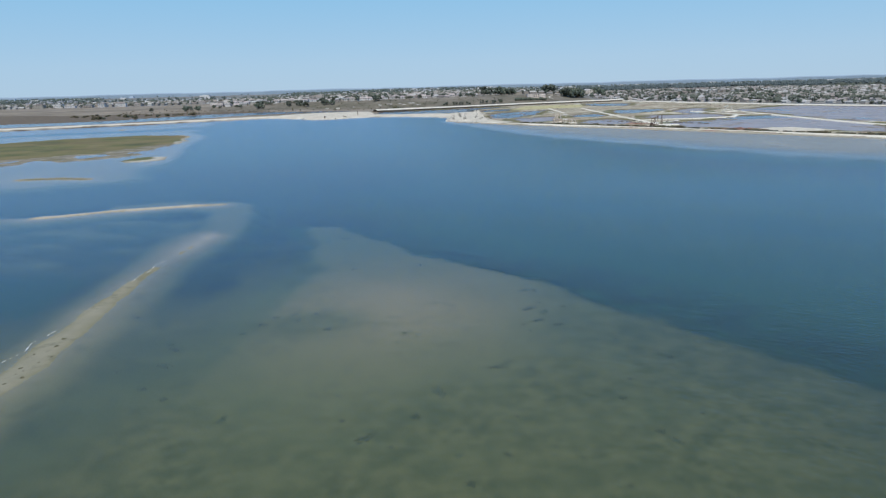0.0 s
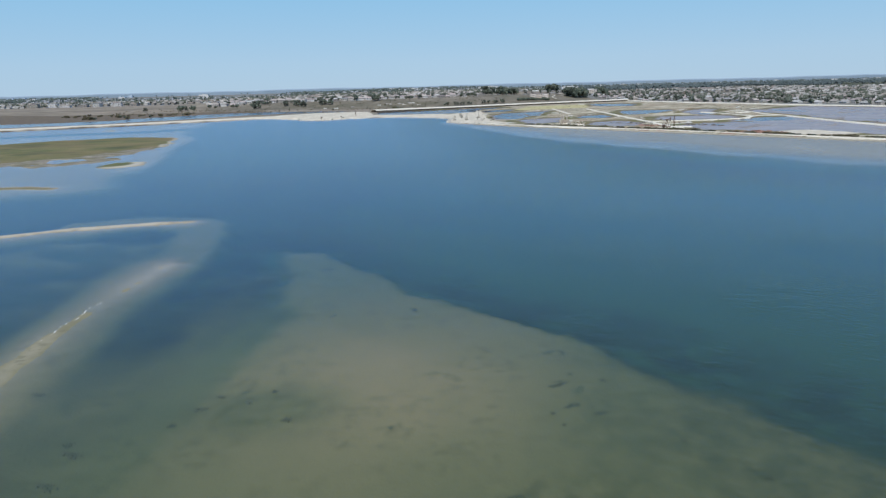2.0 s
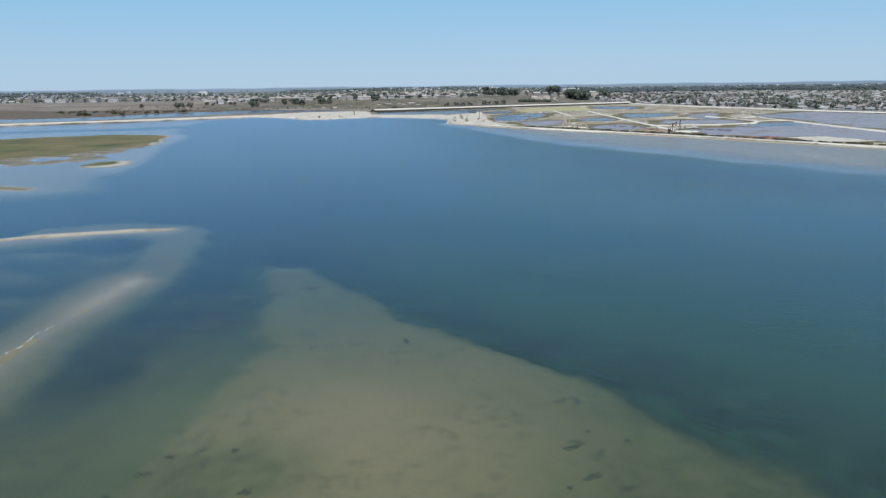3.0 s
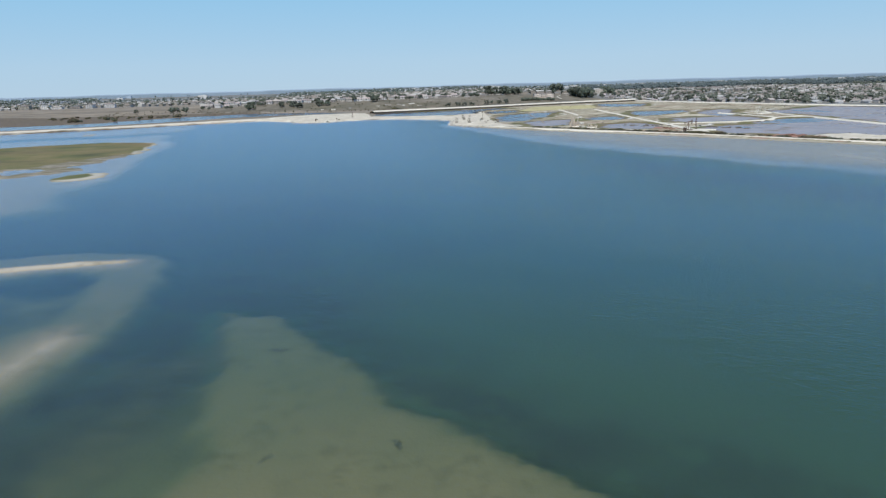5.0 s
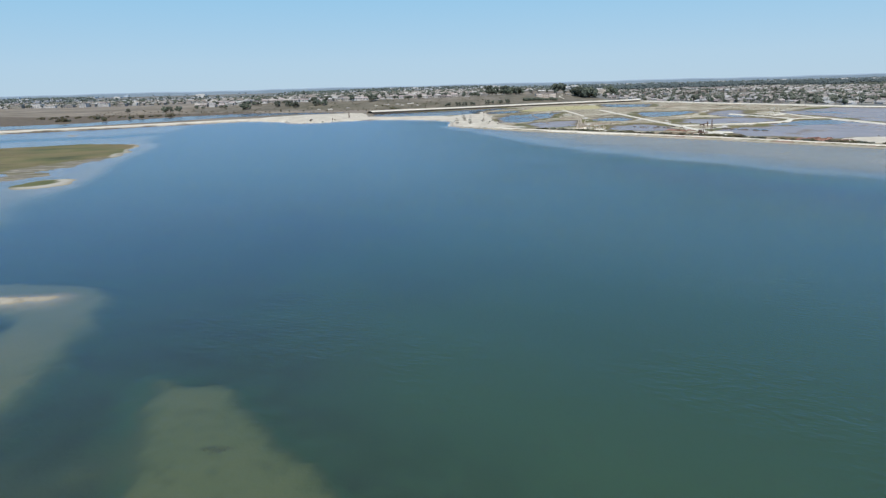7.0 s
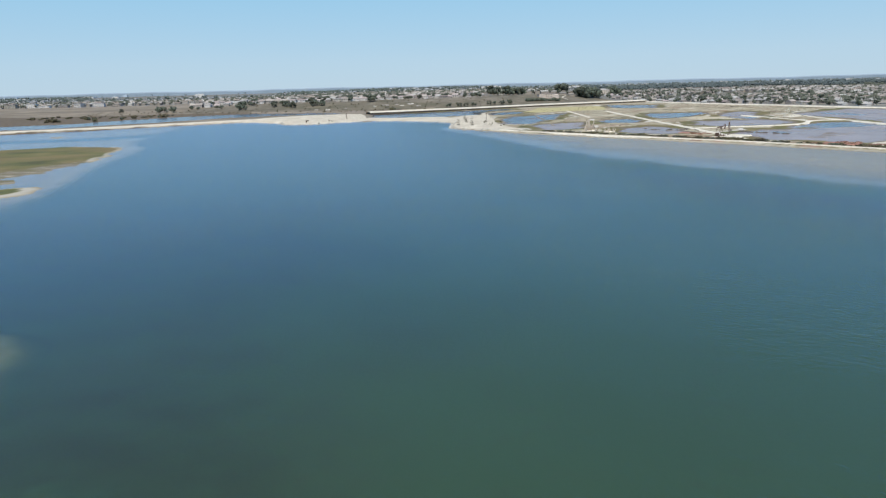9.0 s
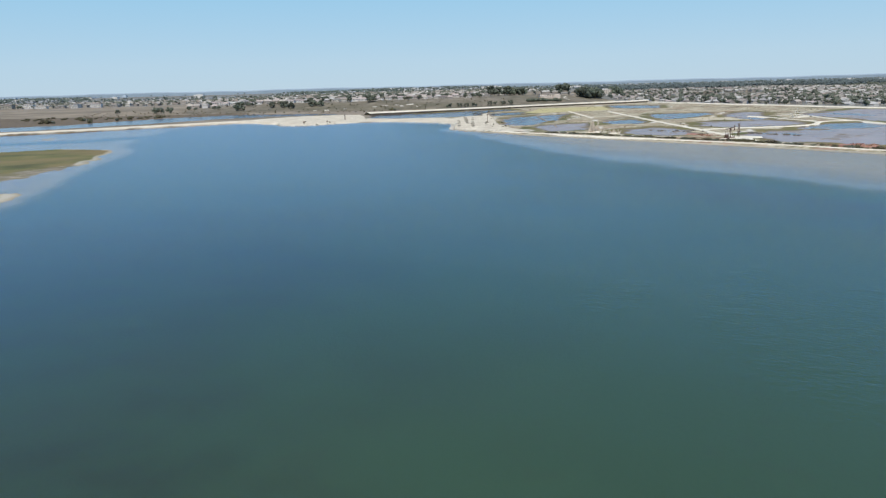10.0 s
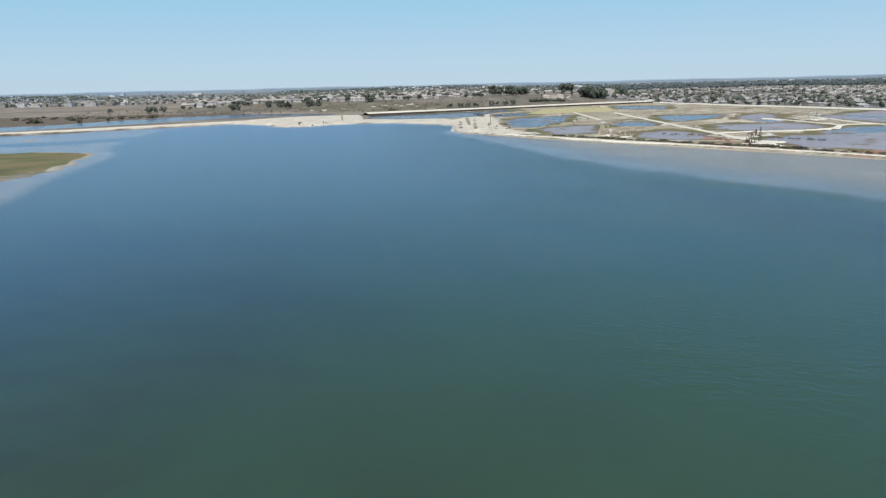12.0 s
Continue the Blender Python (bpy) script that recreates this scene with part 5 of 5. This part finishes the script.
def make_timber_pile(label, spot, spread, count, tall, seed):
    """Broken weathered trunks and timbers standing and leaning together on a low heap."""
    r = random.Random(seed)
    root = new("timber_pile")
    tagged(root, label, "timber pile")
    z = heights([spot])[0]
    root.matrix_basis = pose(spot[0], spot[1], max(z, 0.3), 0, 0, 0)
    bm = bmesh.new()
    lump(bm, (0, 0, -0.2), (spread * 0.9, spread * 0.9, 1.1), r, 0.3, 2)
    part("mound_base", bm, DIRT, root)
    for k in range(count):
        a = r.uniform(0, math.tau)
        p = Vector((math.cos(a), math.sin(a), 0)) * r.uniform(0, spread * 0.8)
        high = tall * r.uniform(0.7, 1.0) if k % 4 == 0 else tall * r.uniform(0.15, 0.55)
        q = p + Vector((r.uniform(-2.2, 2.2), r.uniform(-2.2, 2.2), high))
        bm = bmesh.new()
        beam(bm, p + Vector((0, 0, -0.2)), q, r.uniform(0.25, 0.5), 0.18, 6)
        mid = p.lerp(q, 0.6)
        beam(bm, mid, mid + Vector((r.uniform(-1.4, 1.4), r.uniform(-1.4, 1.4), r.uniform(0.4, 1.6))), 0.15, 0.07, 5)
        part("timber", bm, DRIFT, root)
    return root


make_timber_pile("tall heap of pale dead trunks beside the pond", (110, 634), 6.5, 44, 8.0, 61)
make_timber_pile("low heap of pale brush and timbers by the levee", (119, 618), 5.0, 26, 3.6, 62)


def make_rocks(name, label, line, count, seed, spread=2.2):
    """Loose riprap boulders along a water's edge."""
    r = random.Random(seed)
    root = new(name)
    tagged(root, label, "rocks")
    pts = glide(line, 2.0)
    shapes = []
    for k in range(5):
        bm = bmesh.new()
        lump(bm, (0, 0, 0), (0.75, 0.6, 0.5), r, 0.28)
        mesh = bpy.data.meshes.new("rock")
        bm.to_mesh(mesh)
        bm.free()
        mesh.materials.append(ROCK)
        shapes.append(mesh)
    root.location = (pts[0].x, pts[0].y, 0)
    spots_ = []
    for k in range(count):
        p = pts[int(k * len(pts) / count)]
        spots_.append((p.x + r.uniform(-spread, spread), p.y + r.uniform(-spread, spread)))
    for (x, y), z in zip(spots_, heights(spots_)):
        ob = new("rock", r.choice(shapes))
        ob.parent = root
        s = r.uniform(0.6, 1.7)
        ob.matrix_basis = pose(x - pts[0].x, y - pts[0].y, max(z, -0.3) + 0.1, r.uniform(0, 360), r.uniform(0, 60), r.uniform(0, 360)) @ Matrix.Scale(s, 4)


make_rocks("breakwater", "grey riprap boulders round the sandy point", [(44, 662), (19, 690), (9, 716), (10, 760), (11, 792), (-2, 808)], 130, 71)
make_rocks("breakwater", "grey riprap boulders along the sandy spit", [(-172, 862), (-161, 836), (-152, 828), (-140, 826), (-125, 829), (-113, 846), (-100, 855)], 110, 72)


# brush in the gullies of the sandy point
gully_spots = [(x + rng.uniform(-1.6, 1.6), y + rng.uniform(-2, 2)) for line in GULLIES for x, y in [(q.x, q.y) for q in glide(line, 7.0)] if rng.random() < 0.2]
scatter([make_shrub("dark olive brush in a gully of the sand", 3.0, 0.9, BRUSH, 91), make_shrub("low green brush in a gully of the sand", 2.6, 0.8, LEAF_OLIVE, 92)], gully_spots, rng, "brush in the gullies", 0.45, 1.0)


def make_outcrop(label, spot, wide, seed):
    """A low pale outcrop: a few weathered blocks bedded in the slope."""
    r = random.Random(seed)
    bm = bmesh.new()
    for _ in range(7):
        lump(bm, (r.uniform(-0.5, 0.5) * wide, r.uniform(-0.25, 0.25) * wide, r.uniform(0.0, 0.6)), (wide * r.uniform(0.12, 0.26), wide * r.uniform(0.10, 0.18), r.uniform(0.7, 1.5)), r, 0.3)
    ob = tagged(part("rock_outcrop", bm, ROCK), label, "rock", "outcrops on the bluff")
    ob.matrix_basis = pose(spot[0], spot[1], heights([spot])[0] - 0.2, 0, 0, r.uniform(-20, 20))


for k, (spot, wide) in enumerate((((-105, 1220), 6), ((-88, 1226), 9), ((-71, 1228), 7), ((-50, 1230), 8), ((-36, 1214), 6), ((-62, 1219), 5), ((-178, 1206), 8), ((-196, 1212), 6), ((-150, 1216), 6))):
    make_outcrop("pale weathered rock outcrop on the dry bluff", spot, wide, 300 + k)


def make_post(label, spot, height, mat):
    z = heights([spot])[0]
    root = new("post")
    tagged(root, label, "post")
    root.location = (spot[0], spot[1], z)
    bm = bmesh.new()
    beam(bm, (0, 0, -0.6), (0, 0, height), 0.22, 0.16, 8)
    part("shaft", bm, mat, root)
    bm = bmesh.new()
    box(bm, -0.7, 0.7, -0.2, 0.2, height - 1.2, height - 0.2)
    part("sign_board", bm, mat, root)


make_post("dark timber post with a board on the sand", (43, 790), 8.5, RUST)
make_post("dark timber post with a board on the spit", (-140, 840), 3.0, RUST)
make_post("short timber post on the spit", (-118, 850), 3.0, RUST)


# ---- shallows ----
def make_clump(name, label, category, wide, high, mat, seed):
    r = random.Random(seed)
    bm = bmesh.new()
    for _ in range(30):
        lump(bm, (r.gauss(0, 0.27) * wide, r.gauss(0, 0.20) * wide, 0), (wide * r.uniform(0.06, 0.20), wide * r.uniform(0.05, 0.15), high * r.uniform(0.4, 1.1)), r, 0.4)
    return tagged(part(name, bm, mat), label, category)


def make_mound(label, wide, high, seed):
    """One low, uneven hump of mud."""
    bm = bmesh.new()
    lump(bm, (0, 0, 0), (wide * 0.52, wide * 0.40, high), random.Random(seed), 0.22, 2)
    return tagged(part("mud_mound", bm, MOUND), label, "mound")


EEL = [(-26, 71), (13, 97), (14, 107), (1, 62), (6, 62), (21, 74), (29, 70), (23, 66), (2, 57), (-11, 56), (-45, 80), (-39, 80), (-35, 77), (-45, 86), (-52, 108), (-28, 106), (-25, 107), (-9, 66),
       (8, 70), (24, 64), (-1, 77), (-29, 103), (17, 56), (-6, 64), (-12, 70), (-24, 166), (-5, 138)]
EEL += [(14.4, 117.7), (16.4, 117.6), (16.2, 110.2), (16.3, 105.6), (20, 108.3), (14.9, 101.5), (12.3, 99.7), (17.6, 99.6), (13.2, 106.6), (14.6, 107.9), (-27.5, 105.8), (-23.8, 104.3), (-21.3, 106.8), (-18.2, 99.4), (-18.6, 135.8), (-24.8, 166.4), (-5.5, 138.8)]
EEL += [(rng.uniform(-44, 44), rng.uniform(40, 100)) for _ in range(16)]
scatter([make_clump("eelgrass_clump", "dark eelgrass clump on the sandy bay floor", "seagrass", 1.5, 0.12, WEED, 81), make_clump("eelgrass_clump", "small dark eelgrass patch on the sandy bay floor", "seagrass", 0.9, 0.10, WEED, 82)],
        EEL, rng, "eelgrass on the bay floor", 0.55, 1.5, 0.02)
scatter([make_clump("wrack", "brown seaweed wrack stranded on the sandbar", "seaweed", 0.9, 0.08, BRUSH, 83)],
        [(-56, 90), (-56.6, 88), (-57, 85), (-57.4, 84), (-58, 86), (-57, 81), (-56, 83), (-58, 97), (-58, 78), (-59, 91), (-57.5, 94)], rng, "wrack on the sandbar", 0.35, 0.9, 0.02)
mounds = [(154 + k * 2.4 + rng.uniform(-0.6, 0.6), 640 - k * 1.9 + rng.uniform(-7, 7)) for k in range(12)] + [(200 + k * 1.3 + rng.uniform(-0.5, 0.5), 602 - k * 1.8 + rng.uniform(-5, 5)) for k in range(18)]
scatter([make_mound("small dark mud mound standing in the pond", 3.2, 0.75, 84)], mounds, rng, "mud mounds in the ponds", 0.6, 1.1, 0.0)


def make_foam():
    """A broken line of foam where small waves meet the bar."""
    r = random.Random(88)
    bm = bmesh.new()
    for y0, y1 in ((86, 90), (91, 97), (99, 101), (109, 113), (126, 134), (135, 145)):
        y = y0
        while y < y1:
            if r.random() < 0.6:
                x = -61.7 + 0.35 * math.sin(y * 0.7) + r.uniform(-0.12, 0.12)
                lump(bm, (x, y, 0.03), (r.uniform(0.04, 0.10), r.uniform(0.10, 0.32), 0.03), r, 0.35)
            y += 0.42
    tagged(part("foam", bm, FOAM), "thin broken line of white foam along the sandbar", "foam", kind="stuff")


make_foam()


# ---- the far town, woods and skyline ----
def joined(name, verts, faces, material, label, category):
    mesh = bpy.data.meshes.new(name)
    mesh.from_pydata(verts, [], faces)
    mesh.materials.append(material)
    return tagged(new(name, mesh), label, category, kind="stuff")


def open_plain(x, y):
    return float(area_gap(np.array([x]), np.array([y]), PALE_PLAIN)[0]) > 0


def far_houses(name, spots_, label, wall, roof):
    """Two joined meshes: plain gabled walls, and their roofs."""
    wv, wf, rv, rf = [], [], [], []
    for (x, y, turn), z in zip(spots_, heights([(x, y) for x, y, _ in spots_])):
        a, d, h = rng.uniform(4.2, 7.0), rng.uniform(3.8, 5.4), rng.choice((2.8, 4.8, 5.2))
        c, s = math.cos(radians(turn)), math.sin(radians(turn))
        top = h + d * 0.42
        n, m = len(wv), len(rv)
        for px, py, pz in ((-a, -d, -1.5), (a, -d, -1.5), (a, d, -1.5), (-a, d, -1.5), (-a, -d, h), (a, -d, h), (a, d, h), (-a, d, h), (-a, 0, top), (a, 0, top)):
            wv.append((x + px * c - py * s, y + px * s + py * c, z + pz))
        wf += [(n, n + 1, n + 5, n + 4), (n + 2, n + 3, n + 7, n + 6), (n + 1, n + 2, n + 6, n + 9, n + 5), (n + 3, n, n + 4, n + 8, n + 7)]
        for px, py, pz in ((-a - 0.5, -d - 0.6, h), (a + 0.5, -d - 0.6, h), (a + 0.5, 0, top + 0.25), (-a - 0.5, 0, top + 0.25), (a + 0.5, d + 0.6, h), (-a - 0.5, d + 0.6, h)):
            rv.append((x + px * c - py * s, y + px * s + py * c, z + pz))
        rf += [(m, m + 1, m + 2, m + 3), (m + 3, m + 2, m + 4, m + 5)]
    joined(name, wv, wf, wall, label, "houses")
    joined("far_roofs", rv, rf, roof, "tiled roofs of the distant suburb", "roofs")


def far_woods(name, spots_, low, high, label, material):
    """Many small uneven tree masses, each a cluster of broken faces."""
    verts, faces = [], []
    for (x, y), z in zip(spots_, heights(spots_)):
        h = rng.uniform(low, high)
        w = h * rng.uniform(0.35, 0.6)
        for _ in range(7):
            n = len(verts)
            cx, cy, cz = x + rng.uniform(-w, w) * 0.7, y + rng.uniform(-w, w) * 0.7, z + h * rng.uniform(0.35, 0.85)
            r = w * rng.uniform(0.35, 0.6)
            for dx, dy, dz in ((1, 0, 0), (0, 1, 0), (-1, 0, 0), (0, -1, 0), (0, 0, 1), (0, 0, -1)):
                k = r * rng.uniform(0.7, 1.25)
                verts.append((cx + dx * k, cy + dy * k, cz + dz * k))
            for a, b in ((0, 1), (1, 2), (2, 3), (3, 0)):
                faces += [(n + a, n + b, n + 4), (n + b, n + a, n + 5)]
        n = len(verts)
        t = w * 0.08
        verts += [(x - t, y, z - 1), (x + t, y, z - 1), (x, y + t, z - 1), (x, y, z + h * 0.6)]
        faces += [(n, n + 1, n + 3), (n + 1, n + 2, n + 3), (n + 2, n, n + 3)]
    joined(name, verts, faces, material, label, "trees")


spots = [(rng.uniform(-560, 110), rng.uniform(1150, 1290)) for _ in range(420)]
far_woods("scrub", spots, 0.9, 2.6, "grey-green dry scrub over the bluff slope", BRUSH)
flats = [(rng.uniform(50, 480), rng.uniform(480, 1130)) for _ in range(2600)]
xs_, ys_ = np.array([p[0] for p in flats]), np.array([p[1] for p in flats])
dry_spots = (area_gap(xs_, ys_, BAY_AREA) < -14) & (area_gap(xs_, ys_, TOWN_EAST) < -20) & (plan(xs_, ys_)[0] > 0.12) & (wander(xs_, ys_, 40, 3.7) + wander(xs_, ys_, 11, 6.2) > 0.1)
far_woods("marsh_scrub", [p for p, ok in zip(flats, dry_spots) if ok], 0.4, 1.0, "low olive scrub on the salt marsh banks", BRUSH)
mesa_far = []
for row in range(24):
    y = 1428 + row * 36
    for k in range(int(y * 1.5 / 17)):
        x = -0.78 * y + k * 17 + rng.uniform(-3, 3)
        if x > 0.2 * y - 40 and y < 1700 or x > 0.25 * y:
            continue
        if x < -480 and y < 1780 - (x + 480) * 0.05:
            continue
        if rng.random() < 0.22:
            continue
        mesa_far.append((x, y + rng.uniform(-4, 4), rng.choice((0, 90, 180)) + rng.uniform(-8, 8)))
far_houses("far_houses", mesa_far, "beige houses spread over the far mesa", FAR_STUCCO, FAR_ROOF)
far_houses("far_houses", far_spots, "beige suburban houses in rows far off", FAR_STUCCO, FAR_ROOF)
far_town = []
for _ in range(1700):
    y = rng.uniform(2350, 4300)
    far_town.append((rng.uniform(-0.78, 0.78) * y, y, rng.uniform(0, 180)))
far_town = [p for p in far_town if not open_plain(p[0], p[1])]
far_houses("far_houses", far_town, "pale roofs of the distant town", FAR_WALL, FAR_WALL)
wood = [p for k, p in enumerate(tree_spots) if k % 5]
for _ in range(1300):
    y = rng.uniform(950, 2350)
    x = (0.24 + 0.54 * rng.random() ** 0.6) * y
    if area_gap(np.array([x]), np.array([y]), TOWN_EAST)[0] > 12 and area_gap(np.array([x]), np.array([y]), BARE_LOT)[0] < 0:
        wood.append((x, y))
for _ in range(1900):
    y = rng.uniform(1440, 2400)
    x = rng.uniform(-0.78, 0.2) * y
    if not (x < -470 and y < 1790):
        wood.append((x, y))
for _ in range(900):
    y = rng.uniform(1430, 2400)
    x = rng.uniform(-0.78, 0.76) * y
    if not (x < -480 and y < 1780):
        wood.append((x, y))
far_woods("far_woods", wood, 5, 10, "scattered trees among the distant houses", LEAF_OLIVE)
wood = []
for _ in range(4200):
    y = 2300 + 2450 * rng.random() ** 0.8
    wood.append((rng.uniform(-0.8, 0.8) * y, y))
wood = [p for p in wood if not open_plain(*p)]
far_woods("far_woods", wood, 6, 12, "dark woods and street trees far across the town, greyed by painted haze", FAR_LEAF)


wood = []
for _ in range(3000):
    y = rng.uniform(2100, 3100)
    x = rng.uniform(0.20, 0.80) * y
    if float(wander(np.array([x]), np.array([y * 0.5]), 90, 2.9)[0]) > -0.15:
        wood.append((x, y))
far_woods("far_woods", wood, 9, 17, "dark belt of tall trees behind the suburb, tinted blue-grey as haze", MID_LEAF)


wood = []
for _ in range(1900):
    y = rng.uniform(2700, 4600)
    x = rng.uniform(-0.82, -0.05) * y
    if float(wander(np.array([x]), np.array([y * 0.6]), 130, 4.9)[0]) > -0.1:
        wood.append((x, y))
wood = [p for p in wood if not open_plain(*p)]
far_woods("far_woods", wood, 8, 14, "woods beyond the western town, grey-green with painted haze", FAR_LEAF)


def make_far_block(x, y, wide, deep, high, mat, label, name, category):
    z = heights([(x, y)])[0]
    bm = bmesh.new()
    box(bm, -wide / 2, wide / 2, -deep / 2, deep / 2, -3, high)
    box(bm, -wide * 0.2, wide * 0.25, -deep * 0.2, deep * 0.2, high, high * 1.12 + 1)
    ob = tagged(part(name, bm, mat), label, category)
    ob.location = (x, y, z)
    return ob


for k in range(16):
    y = rng.uniform(4300, 4700)
    make_far_block(rng.uniform(-0.70, -0.44) * y, y, rng.uniform(9, 20), 14, rng.uniform(7, 14), FAR_TOWER, "tower block on the skyline, pale grey with painted haze", "tower_block", "building")
for k in range(34):
    y = rng.uniform(3000, 4300)
    make_far_block(rng.uniform(-0.6, 0.75) * y, y, rng.uniform(25, 90), 30, rng.uniform(6, 10), PALE_WALL, "long white flat-roofed warehouse far off in town", "warehouse", "building")


def make_ridge():
    """Low land on the horizon, behind everything else, its blue-grey colour painted as haze."""
    xs = np.linspace(-4800, 4800, 161)
    verts, faces = [], []
    for k, x in enumerate(xs):
        top = 35.0 + 1.6 * math.sin(k * 0.31) + 1.2 * math.sin(k * 0.93 + 1) + rng.uniform(-0.5, 0.5)
        verts += [(x, 4780, -5), (x, 4780, top - 6), (x, 4820, top), (x, 4950, top - 2)]
        if k:
            n = k * 4
            faces += [(n - 4 + j, n + j, n + j + 1, n - 3 + j) for j in range(3)]
    mesh = bpy.data.meshes.new("backdrop")
    mesh.from_pydata(verts, [], faces)
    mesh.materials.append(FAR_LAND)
    tagged(new("backdrop", mesh), "low land along the horizon, blue-grey with painted haze", "distant land", kind="structure")


make_ridge()
